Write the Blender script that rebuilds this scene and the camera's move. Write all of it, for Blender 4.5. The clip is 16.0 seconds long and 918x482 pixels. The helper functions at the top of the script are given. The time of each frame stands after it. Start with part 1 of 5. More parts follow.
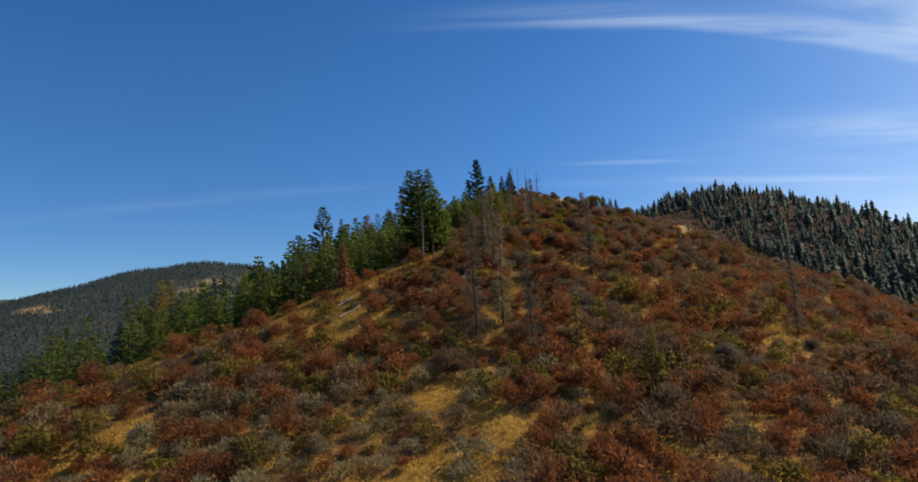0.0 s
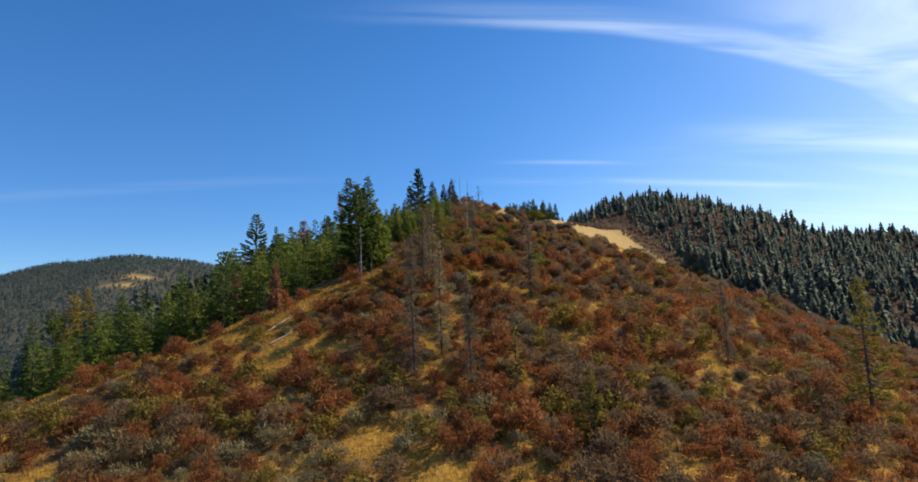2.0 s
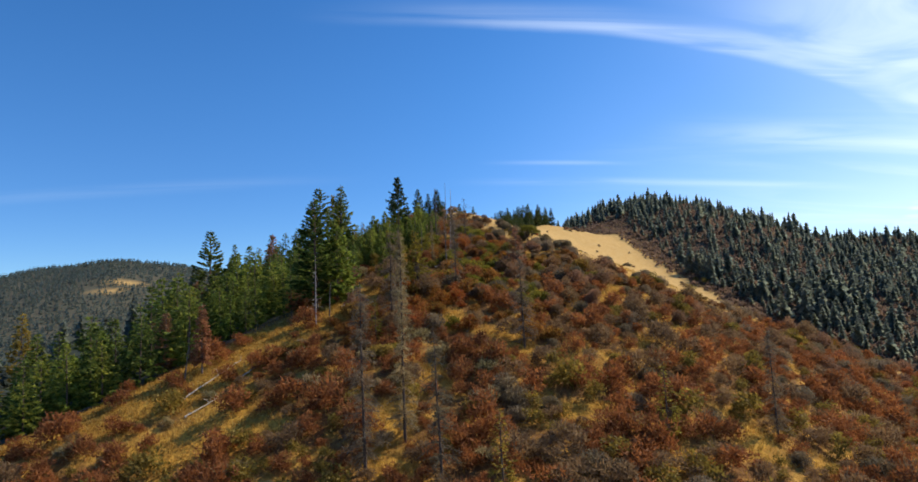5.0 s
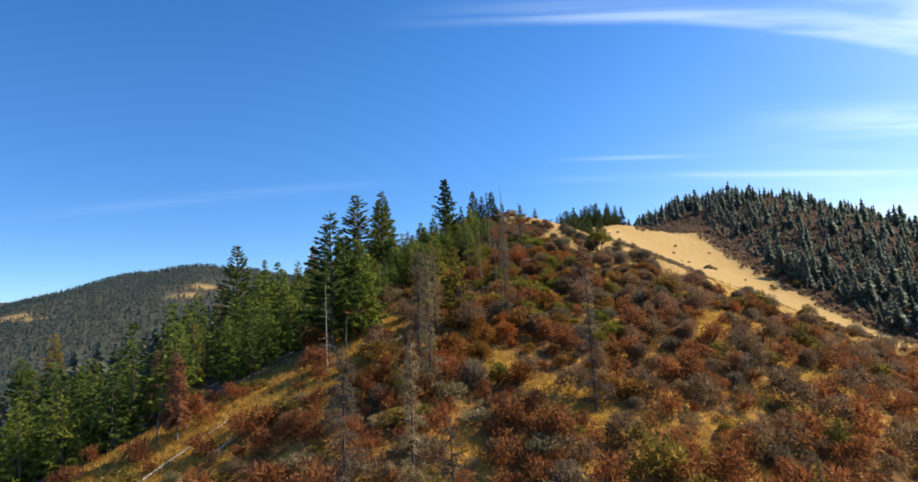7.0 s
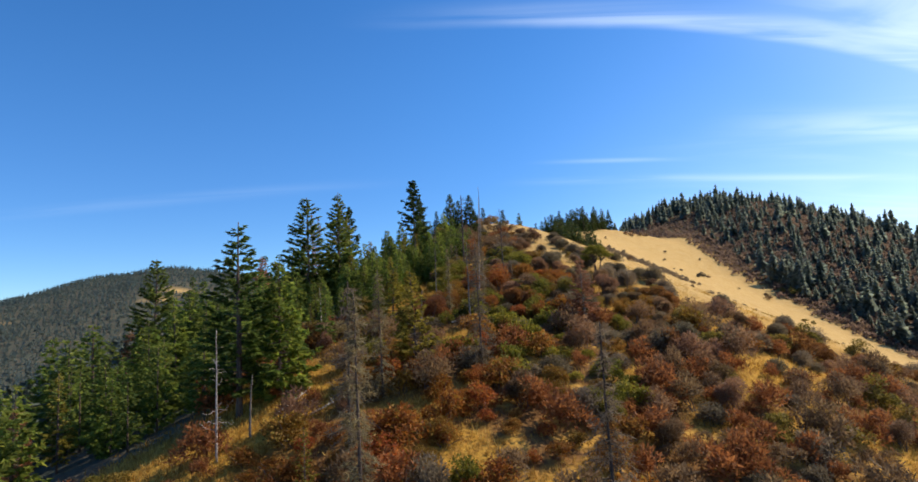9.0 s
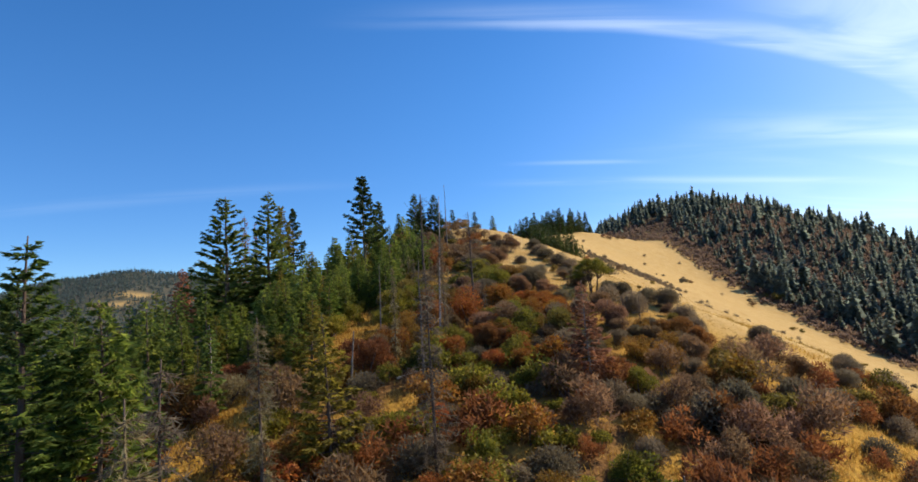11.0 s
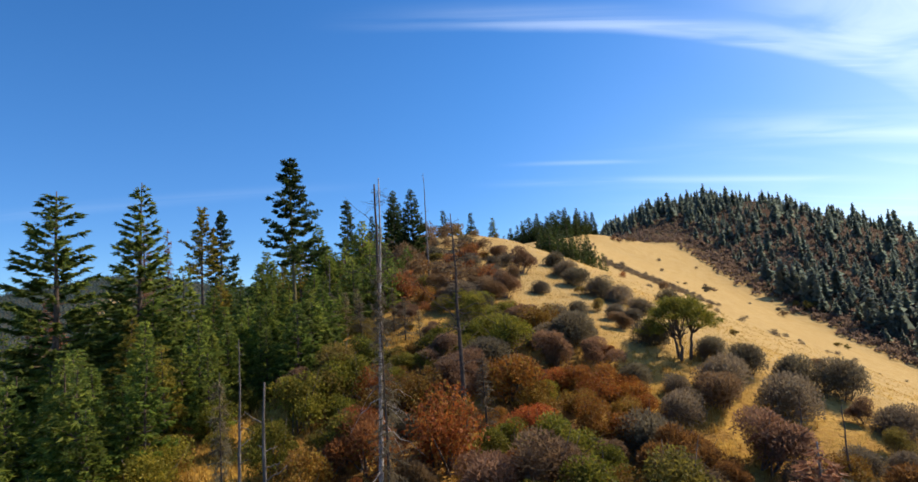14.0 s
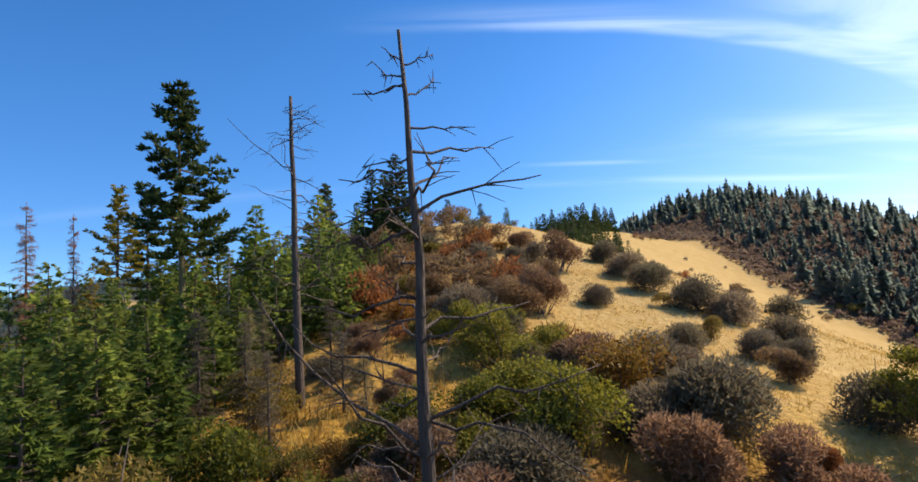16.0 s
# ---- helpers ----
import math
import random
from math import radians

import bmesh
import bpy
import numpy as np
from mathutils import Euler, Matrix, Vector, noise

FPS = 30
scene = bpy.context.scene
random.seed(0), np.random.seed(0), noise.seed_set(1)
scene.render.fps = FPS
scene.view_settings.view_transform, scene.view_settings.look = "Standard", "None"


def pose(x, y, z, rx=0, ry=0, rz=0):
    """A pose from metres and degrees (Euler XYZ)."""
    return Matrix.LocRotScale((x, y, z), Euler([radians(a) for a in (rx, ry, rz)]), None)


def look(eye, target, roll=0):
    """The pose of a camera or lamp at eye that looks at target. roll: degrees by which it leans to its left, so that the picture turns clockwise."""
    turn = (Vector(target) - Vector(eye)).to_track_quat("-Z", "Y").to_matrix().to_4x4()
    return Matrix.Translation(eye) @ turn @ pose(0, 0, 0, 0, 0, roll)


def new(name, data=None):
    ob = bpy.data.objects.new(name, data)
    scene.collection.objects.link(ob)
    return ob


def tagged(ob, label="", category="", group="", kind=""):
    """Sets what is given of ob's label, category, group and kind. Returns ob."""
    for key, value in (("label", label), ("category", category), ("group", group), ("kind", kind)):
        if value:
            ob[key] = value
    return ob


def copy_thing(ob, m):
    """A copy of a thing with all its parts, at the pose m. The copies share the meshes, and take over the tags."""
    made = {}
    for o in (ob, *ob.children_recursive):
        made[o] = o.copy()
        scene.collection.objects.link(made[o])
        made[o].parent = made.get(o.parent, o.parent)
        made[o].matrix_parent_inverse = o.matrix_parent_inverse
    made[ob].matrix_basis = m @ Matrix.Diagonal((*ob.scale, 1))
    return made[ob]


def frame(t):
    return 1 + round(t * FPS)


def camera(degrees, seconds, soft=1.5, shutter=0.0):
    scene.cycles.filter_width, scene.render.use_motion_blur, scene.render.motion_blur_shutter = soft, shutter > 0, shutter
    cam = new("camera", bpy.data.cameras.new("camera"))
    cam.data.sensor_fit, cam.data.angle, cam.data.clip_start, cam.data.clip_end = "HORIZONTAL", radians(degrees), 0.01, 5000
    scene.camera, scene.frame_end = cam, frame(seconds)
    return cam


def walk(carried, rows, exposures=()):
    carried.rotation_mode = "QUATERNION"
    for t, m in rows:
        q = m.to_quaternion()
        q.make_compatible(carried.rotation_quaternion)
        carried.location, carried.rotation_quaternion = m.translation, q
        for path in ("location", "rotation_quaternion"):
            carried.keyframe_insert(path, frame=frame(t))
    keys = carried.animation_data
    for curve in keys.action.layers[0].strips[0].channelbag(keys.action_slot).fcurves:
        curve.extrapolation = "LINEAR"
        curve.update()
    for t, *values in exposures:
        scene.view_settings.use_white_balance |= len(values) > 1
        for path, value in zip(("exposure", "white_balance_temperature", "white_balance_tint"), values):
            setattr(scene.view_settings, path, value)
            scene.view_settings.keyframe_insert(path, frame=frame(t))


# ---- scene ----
cam = camera(76.6, 16.0, soft=1.6)
METRES, EYE, TILT, LEAN, TURN = 180.0, 40.0, 7.0, 3.0, 0.0
ROWS = [
    (0.0, 0.0, 0.0, 0.0, 0.0, 0.0, -0.0),
    (0.5, -0.0, 0.0023, 0.0072, -1.23, 0.03, -0.24),
    (1.0, 0.0004, 0.004, 0.0144, -2.96, 0.07, -0.57),
    (1.5, 0.0002, 0.0057, 0.0224, -4.75, 0.09, -0.88),
    (2.0, 0.0018, 0.0157, 0.0296, -5.78, -0.35, -1.05),
    (2.5, 0.0048, 0.0306, 0.0357, -6.37, -0.31, -1.11),
    (3.0, 0.0089, 0.05, 0.0411, -6.94, -0.28, -1.15),
    (3.5, 0.0137, 0.0709, 0.0458, -7.49, -0.25, -1.15),
    (6.0, 0.0492, 0.208, 0.069, -2.72, -0.32, -0.17),
    (6.5, 0.0571, 0.2438, 0.0729, -0.34, -0.33, 0.17),
    (7.0, 0.0627, 0.2788, 0.0764, 0.26, -0.35, 0.26),
    (7.5, 0.0676, 0.3127, 0.0791, 0.47, -0.34, 0.36),
    (8.0, 0.0719, 0.3508, 0.0816, 0.3, -0.33, 0.35),
    (8.5, 0.0759, 0.3903, 0.0861, -0.08, -0.24, 0.25),
    (9.0, 0.0791, 0.4225, 0.0903, -1.37, -0.19, 0.08),
    (11.5, 0.1008, 0.6081, 0.1017, -4.2, -0.08, 0.21),
    (12.0, 0.1051, 0.6459, 0.1041, -4.32, -0.07, 0.25),
    (12.5, 0.1095, 0.6872, 0.1062, -4.34, -0.02, 0.31),
    (13.0, 0.1135, 0.7252, 0.1083, -4.33, -0.03, 0.4),
    (13.5, 0.1171, 0.7607, 0.1102, -4.32, -0.01, 0.45),
    (14.0, 0.1214, 0.8005, 0.111, -4.27, 0.03, 0.58),
    (14.5, 0.126, 0.8435, 0.1112, -4.15, 0.02, 0.58),
    (15.0, 0.1298, 0.8832, 0.1073, -4.06, 0.05, 0.65),
    (15.5, 0.1333, 0.9216, 0.1019, -3.98, 0.04, 0.63),
    (16.0, 0.1368, 0.9624, 0.1009, -3.26, 0.15, 0.79),
]

EXPOSURES = [(0.0, -0.08), (1.0, 0.05), (1.6, 0.26), (2.4, 0.38), (3.0, 0.42), (3.5, 0.45), (6.0, 0.4), (6.5, 0.62), (7.5, 0.58), (8.5, 0.68), (9.0, 0.55), (11.5, 0.5), (12.5, 0.64), (13.0, 0.6), (13.5, 0.54), (14.0, 0.5), (14.5, 0.62), (15.0, 0.66), (15.5, 0.6), (16.0, 0.68)]
walk(cam, [(t, pose(0, 0, EYE, TILT, LEAN, TURN) @ pose(METRES * x, METRES * y, METRES * z, 90 + pitch, roll, yaw)) for t, x, y, z, yaw, pitch, roll in ROWS], EXPOSURES)

# ---- sky and sun ----
SUN_AZIMUTH, SUN_HEIGHT = 70.0, 42.0   # degrees, azimuth clockwise from +y
SUN_WAY = Vector((math.sin(radians(SUN_AZIMUTH)) * math.cos(radians(SUN_HEIGHT)), math.cos(radians(SUN_AZIMUTH)) * math.cos(radians(SUN_HEIGHT)), math.sin(radians(SUN_HEIGHT))))


def build_sky():
    world = bpy.data.worlds.new("sky")
    scene.world = world
    world.use_nodes = True
    nt = world.node_tree
    nt.nodes.clear()
    N = nt.nodes.new
    sky = N("ShaderNodeTexSky")
    sky.sky_type = "NISHITA"
    sky.sun_disc = False
    sky.sun_elevation, sky.sun_rotation = radians(SUN_HEIGHT), radians(SUN_AZIMUTH)
    sky.altitude, sky.air_density, sky.dust_density, sky.ozone_density = 1500, 0.95, 0.3, 2.0
    co = N("ShaderNodeTexCoord")
    sep = N("ShaderNodeSeparateXYZ")
    nt.links.new(co.outputs["Generated"], sep.inputs[0])

    def calc(op, a, b=None, clamp=False):
        n = N("ShaderNodeMath")
        n.operation, n.use_clamp = op, clamp
        for k, v in enumerate((a, b)):
            if v is None:
                continue
            if isinstance(v, (int, float)):
                n.inputs[k].default_value = v
            else:
                nt.links.new(v, n.inputs[k])
        return n.outputs[0]

    def ramp(v, a, b):
        n = N("ShaderNodeMapRange")
        n.interpolation_type = "SMOOTHSTEP"
        nt.links.new(v, n.inputs[0])
        n.inputs[1].default_value, n.inputs[2].default_value = a, b
        return n.outputs[0]

    # the cloud deck: the direction laid on a level plane
    lift = calc("ADD", calc("MAXIMUM", sep.outputs["Z"], 0.0), 0.1)
    u, v = calc("DIVIDE", sep.outputs["X"], lift), calc("DIVIDE", sep.outputs["Y"], lift)
    deck = N("ShaderNodeCombineXYZ")
    nt.links.new(u, deck.inputs[0])
    nt.links.new(v, deck.inputs[1])

    def fibre(scale_x, scale_y, detail, seed, distort=0.6, turn=0.0):
        mp = N("ShaderNodeMapping")
        mp.inputs["Scale"].default_value = (scale_x, scale_y, 1)
        mp.inputs["Rotation"].default_value = (0, 0, turn)
        mp.inputs["Location"].default_value = (seed, seed * 0.7, 0)
        nt.links.new(deck.outputs[0], mp.inputs[0])
        n = N("ShaderNodeTexNoise")
        n.inputs["Scale"].default_value, n.inputs["Detail"].default_value = 1.0, detail
        n.inputs["Distortion"].default_value = distort
        nt.links.new(mp.outputs[0], n.inputs["Vector"])
        return n.outputs["Fac"]

    # one long curved cirrus streak, wisps above it, and thin level bands low over the hills
    def band(centre, half, u0, u1, fade, seed, grain=5.0, soft=2.2):
        away = calc("ABSOLUTE", calc("SUBTRACT", v, centre))
        body = calc("POWER", ramp(away, half * soft, 0.0), 1.6)
        ends = calc("MULTIPLY", ramp(u, u0 - fade, u0 + fade), ramp(u, u1 + fade, u1 - fade))
        return calc("MULTIPLY", calc("MULTIPLY", body, ends), ramp(fibre(0.8, grain, 6, seed, 0.9), 0.25, 0.62))

    wob = calc("MULTIPLY", calc("SUBTRACT", fibre(1.4, 1.0, 3, 3.1), 0.5), 0.05)
    bend = calc("ADD", calc("ADD", 1.583, calc("MULTIPLY", calc("POWER", calc("MAXIMUM", u, 0.0), 2.6), 0.076)), wob)
    off = calc("SUBTRACT", v, bend)
    low = ramp(off, 0.055, 0.0)
    high = ramp(off, -0.16, 0.0)
    streak = calc("MULTIPLY", calc("MULTIPLY", low, calc("POWER", high, 2.0)), calc("MULTIPLY", ramp(u, -0.3, 0.7), ramp(u, 2.3, 1.35)))
    streak = calc("MULTIPLY", streak, ramp(fibre(0.9, 9.0, 6, 5.0, 0.8, -0.10), 0.22, 0.62))
    wisps = calc("MULTIPLY", calc("MULTIPLY", ramp(off, 0.02, -0.10), ramp(u, 0.85, 1.5)), ramp(fibre(1.6, 4.0, 7, 21.0, 1.2, -0.5), 0.36, 0.70))
    bands = calc("ADD", calc("MULTIPLY", band(3.13, 0.06, 0.75, 2.7, 0.5, 8.0), 0.6), calc("MULTIPLY", band(2.37, 0.13, 1.45, 3.0, 0.4, 12.0), 0.8))
    bands = calc("ADD", bands, calc("MULTIPLY", band(2.82, 0.03, 0.65, 1.15, 0.25, 15.0), 0.55))
    bands = calc("ADD", bands, calc("MULTIPLY", band(3.04, 0.08, -2.2, -0.5, 0.5, 18.0), 0.18))
    veil = calc("MULTIPLY", ramp(fibre(0.45, 2.2, 6, 11.0, 1.0, 0.03), 0.42, 0.85), ramp(u, 0.6, 3.0))
    cover = calc("ADD", calc("MULTIPLY", streak, 0.30), calc("ADD", calc("MULTIPLY", wisps, 0.26), calc("MULTIPLY", bands, 0.22)))
    cover = calc("ADD", cover, calc("MULTIPLY", veil, 0.22), clamp=True)
    glare = calc("ADD", calc("MULTIPLY", ramp(u, 0.2, 2.0), 0.09), calc("MULTIPLY", ramp(u, 1.2, 4.0), 0.34))
    cover = calc("ADD", cover, glare, clamp=True)
    # bright haze round the unseen sun, added to lift the fill in shadows
    near_sun = N("ShaderNodeVectorMath")
    near_sun.operation = "DOT_PRODUCT"
    nt.links.new(co.outputs["Generated"], near_sun.inputs[0])
    near_sun.inputs[1].default_value = SUN_WAY
    cover = calc("ADD", cover, calc("MULTIPLY", calc("POWER", ramp(near_sun.outputs["Value"], 0.72, 1.0), 1.5), 0.42), clamp=True)
    cover = calc("MULTIPLY", cover, ramp(sep.outputs["Z"], 0.0, 0.12))
    bright = N("ShaderNodeMix")
    bright.data_type = "RGBA"
    nt.links.new(cover, bright.inputs["Factor"])
    deep = N("ShaderNodeHueSaturation")
    deep.inputs["Saturation"].default_value, deep.inputs["Hue"].default_value = SKY_DEPTH, 0.504
    nt.links.new(sky.outputs[0], deep.inputs["Color"])
    dim = N("ShaderNodeMix")
    dim.data_type, dim.blend_type = "RGBA", "MULTIPLY"
    dim.inputs["Factor"].default_value = 1.0
    tint = N("ShaderNodeMix")
    tint.data_type = "RGBA"
    tint.inputs["A"].default_value, tint.inputs["B"].default_value = (0.50, 0.64, 0.80, 1), (0.84, 0.93, 0.97, 1)
    nt.links.new(ramp(sep.outputs["Z"], -0.02, 0.42), tint.inputs["Factor"])
    nt.links.new(deep.outputs[0], dim.inputs["A"])
    nt.links.new(tint.outputs["Result"], dim.inputs["B"])
    nt.links.new(dim.outputs["Result"], bright.inputs["A"])
    bright.inputs["B"].default_value = CLOUD
    bg = N("ShaderNodeBackground")
    bg.inputs["Strength"].default_value = SKY_STRENGTH
    nt.links.new(bright.outputs["Result"], bg.inputs["Color"])
    out = N("ShaderNodeOutputWorld")
    nt.links.new(bg.outputs[0], out.inputs["Surface"])


SKY_STRENGTH, SKY_DEPTH, CLOUD = 0.136, 1.30, (7.0, 7.7, 8.3, 1)
build_sky()
sun = new("sun", bpy.data.lights.new("sun", "SUN"))
sun.data.energy, sun.data.angle, sun.data.color = 4.1, radians(0.53), (1.0, 0.86, 0.65)
sun.matrix_world = look(SUN_WAY * 500, (0, 0, 0))

# ---- materials ----


def nodes_of(name):
    m = bpy.data.materials.new(name)
    m.use_nodes = True
    return m, m.node_tree, m.node_tree.nodes["Principled BSDF"]


def blend(nt, fac, a, b):
    n = nt.nodes.new("ShaderNodeMix")
    n.data_type = "RGBA"
    for key, v in (("Factor", fac), ("A", a), ("B", b)):
        if isinstance(v, (tuple, float, int)):
            n.inputs[key].default_value = (*v, 1) if isinstance(v, tuple) else v
        else:
            nt.links.new(v, n.inputs[key])
    return n.outputs["Result"]


def mottle(nt, scale, detail=4.0, lo=0.35, hi=0.65, where=None):
    n = nt.nodes.new("ShaderNodeTexNoise")
    n.inputs["Scale"].default_value, n.inputs["Detail"].default_value = scale, detail
    if where is None:
        where = nt.nodes.new("ShaderNodeTexCoord").outputs["Object"]
    nt.links.new(where, n.inputs["Vector"])
    r = nt.nodes.new("ShaderNodeMapRange")
    nt.links.new(n.outputs["Fac"], r.inputs[0])
    r.inputs[1].default_value, r.inputs[2].default_value = lo, hi
    return r.outputs[0]


def foliage(name, dark, mid, light, odd=None, glow=0.3, rough=0.65):
    """Leaves: each one takes a shade of its own, each plant leans to one tone."""
    m, nt, p = nodes_of(name)
    geo, info = nt.nodes.new("ShaderNodeNewGeometry"), nt.nodes.new("ShaderNodeObjectInfo")
    ramp = nt.nodes.new("ShaderNodeValToRGB")
    e = ramp.color_ramp.elements
    e[0].color, e[1].color = (*dark, 1), (*light, 1)
    e.new(0.5).color = (*mid, 1)
    if odd:
        e.new(0.84).color = (*light, 1)
        e[-1].color = (*odd, 1)
    nt.links.new(geo.outputs["Random Per Island"], ramp.inputs[0])
    plant = nt.nodes.new("ShaderNodeHueSaturation")
    tone = nt.nodes.new("ShaderNodeMapRange")
    nt.links.new(info.outputs["Random"], tone.inputs[0])
    tone.inputs[3].default_value, tone.inputs[4].default_value = 0.8, 1.22
    hue = nt.nodes.new("ShaderNodeMapRange")
    nt.links.new(info.outputs["Random"], hue.inputs[0])
    hue.inputs[3].default_value, hue.inputs[4].default_value = 0.515, 0.485
    nt.links.new(ramp.outputs[0], plant.inputs["Color"])
    nt.links.new(tone.outputs[0], plant.inputs["Value"])
    nt.links.new(hue.outputs[0], plant.inputs["Hue"])
    # slow change of tone over the hillside, for joined plants too
    broad = blend(nt, mottle(nt, 0.09, 3.0, 0.3, 0.7, geo.outputs["Position"]), (0.72, 0.72, 0.76), (1.2, 1.12, 1.0))
    clump = blend(nt, mottle(nt, 0.45, 1.0, 0.3, 0.7, geo.outputs["Position"]), (0.74, 0.70, 0.70), (1.2, 1.2, 1.15))
    mul = nt.nodes.new("ShaderNodeMix")
    mul.data_type, mul.blend_type = "RGBA", "MULTIPLY"
    mul.inputs["Factor"].default_value = 1.0
    nt.links.new(plant.outputs[0], mul.inputs["A"])
    nt.links.new(broad, mul.inputs["B"])
    mul2 = nt.nodes.new("ShaderNodeMix")
    mul2.data_type, mul2.blend_type = "RGBA", "MULTIPLY"
    mul2.inputs["Factor"].default_value = 1.0
    nt.links.new(mul.outputs["Result"], mul2.inputs["A"])
    nt.links.new(clump, mul2.inputs["B"])
    col = mul2.outputs["Result"]
    nt.links.new(col, p.inputs["Base Color"])
    p.inputs["Roughness"].default_value = rough
    p.inputs["Specular IOR Level"].default_value = 0.25
    tr = nt.nodes.new("ShaderNodeBsdfTranslucent")
    nt.links.new(col, tr.inputs["Color"])
    mix = nt.nodes.new("ShaderNodeMixShader")
    mix.inputs[0].default_value = glow
    nt.links.new(p.outputs[0], mix.inputs[1])
    nt.links.new(tr.outputs[0], mix.inputs[2])
    nt.links.new(mix.outputs[0], nt.nodes["Material Output"].inputs["Surface"])
    return m


def bark(name, a, b, scale=3.0):
    m, nt, p = nodes_of(name)
    mp = nt.nodes.new("ShaderNodeMapping")
    mp.inputs["Scale"].default_value = (4, 4, 0.6)
    nt.links.new(nt.nodes.new("ShaderNodeTexCoord").outputs["Object"], mp.inputs[0])
    f = mottle(nt, scale, 6.0, 0.32, 0.68, mp.outputs[0])
    info = nt.nodes.new("ShaderNodeObjectInfo")
    patch = mottle(nt, 0.5, 3.0, 0.45, 0.6)
    base = blend(nt, f, a, b)
    nt.links.new(blend(nt, patch, base, blend(nt, info.outputs["Random"], a, b)), p.inputs["Base Color"])
    bump = nt.nodes.new("ShaderNodeBump")
    bump.inputs["Strength"].default_value, bump.inputs["Distance"].default_value = 0.8, 0.05
    nt.links.new(f, bump.inputs["Height"])
    nt.links.new(bump.outputs[0], p.inputs["Normal"])
    p.inputs["Roughness"].default_value = 0.9
    return m


def ground_material():
    """Dry golden grass over pale soil; under the scrub brown litter."""
    m, nt, p = nodes_of("dry_hillside")
    pos = nt.nodes.new("ShaderNodeNewGeometry").outputs["Position"]
    cover = nt.nodes.new("ShaderNodeAttribute")
    cover.attribute_name = "litter"
    straw = blend(nt, mottle(nt, 0.22, 5.0, 0.3, 0.7, pos), (0.44, 0.288, 0.105), (0.56, 0.400, 0.170))
    straw = blend(nt, mottle(nt, 3.0, 6.0, 0.35, 0.75, pos), straw, (0.36, 0.215, 0.065))
    streaks = nt.nodes.new("ShaderNodeMapping")
    streaks.inputs["Scale"].default_value = (0.05, 0.35, 0.35)
    nt.links.new(pos, streaks.inputs[0])
    straw = blend(nt, mottle(nt, 1.0, 5.0, 0.48, 0.75, streaks.outputs[0]), straw, (0.46, 0.32, 0.14))
    litter = blend(nt, mottle(nt, 1.2, 6.0, 0.35, 0.65, pos), (0.12, 0.062, 0.026), (0.22, 0.115, 0.040))
    litter = blend(nt, mottle(nt, 0.22, 4.0, 0.49, 0.61, pos), litter, (0.46, 0.265, 0.06))
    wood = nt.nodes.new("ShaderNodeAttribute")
    wood.attribute_name = "shaded_wood_floor"
    rich = nt.nodes.new("ShaderNodeAttribute")
    rich.attribute_name = "golden"
    gold = blend(nt, mottle(nt, 1.4, 5.0, 0.35, 0.65, pos), (0.50, 0.29, 0.045), (0.36, 0.19, 0.035))
    col = blend(nt, cover.outputs["Fac"], blend(nt, rich.outputs["Fac"], straw, gold), litter)
    # floor of the woods: dark litter, with tree shade and bluish haze coloured in
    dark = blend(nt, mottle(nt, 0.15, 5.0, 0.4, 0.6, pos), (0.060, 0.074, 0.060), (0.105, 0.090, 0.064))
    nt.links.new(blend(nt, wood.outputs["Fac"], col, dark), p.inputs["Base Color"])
    bump = nt.nodes.new("ShaderNodeBump")
    bump.inputs["Strength"].default_value, bump.inputs["Distance"].default_value = 0.7, 0.25
    nt.links.new(mottle(nt, 2.2, 8.0, 0.2, 0.8, pos), bump.inputs["Height"])
    nt.links.new(bump.outputs[0], p.inputs["Normal"])
    p.inputs["Roughness"].default_value = 0.95
    p.inputs["Specular IOR Level"].default_value = 0.1
    return m


GROUND = ground_material()
FIR = foliage("fir_needles", (0.070, 0.112, 0.028), (0.125, 0.182, 0.042), (0.210, 0.262, 0.060), glow=0.6)
YOUNG = foliage("young_fir_needles", (0.098, 0.148, 0.030), (0.180, 0.245, 0.046), (0.300, 0.345, 0.066), glow=0.62)
PINE = foliage("pine_needles", (0.030, 0.056, 0.018), (0.064, 0.098, 0.028), (0.120, 0.150, 0.042), glow=0.45)
YELLOWING = foliage("yellowing_needles", (0.16, 0.14, 0.022), (0.28, 0.24, 0.040), (0.41, 0.335, 0.065), glow=0.6)
DEADNEEDLE = foliage("dead_needles", (0.26, 0.130, 0.074), (0.35, 0.180, 0.100), (0.44, 0.250, 0.140), glow=0.6)
# far conifers: distance haze painted into the needles, lifted and bluish
HAZY_FARWOOD = foliage("hazed_far_needles", (0.140, 0.186, 0.176), (0.168, 0.212, 0.190), (0.20, 0.235, 0.190), glow=0.65)
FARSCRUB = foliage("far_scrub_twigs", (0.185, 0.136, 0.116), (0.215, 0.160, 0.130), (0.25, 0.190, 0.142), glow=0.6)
# mountain conifers: the same haze put into the base colour, bluer still
HAZY_MOUNTAINWOOD = foliage("hazed_mountain_needles", (0.100, 0.150, 0.156), (0.118, 0.168, 0.166), (0.142, 0.182, 0.158), glow=0.62)
RUST = foliage("rust_leaves", (0.185, 0.080, 0.030), (0.265, 0.116, 0.040), (0.36, 0.170, 0.056), glow=0.5)
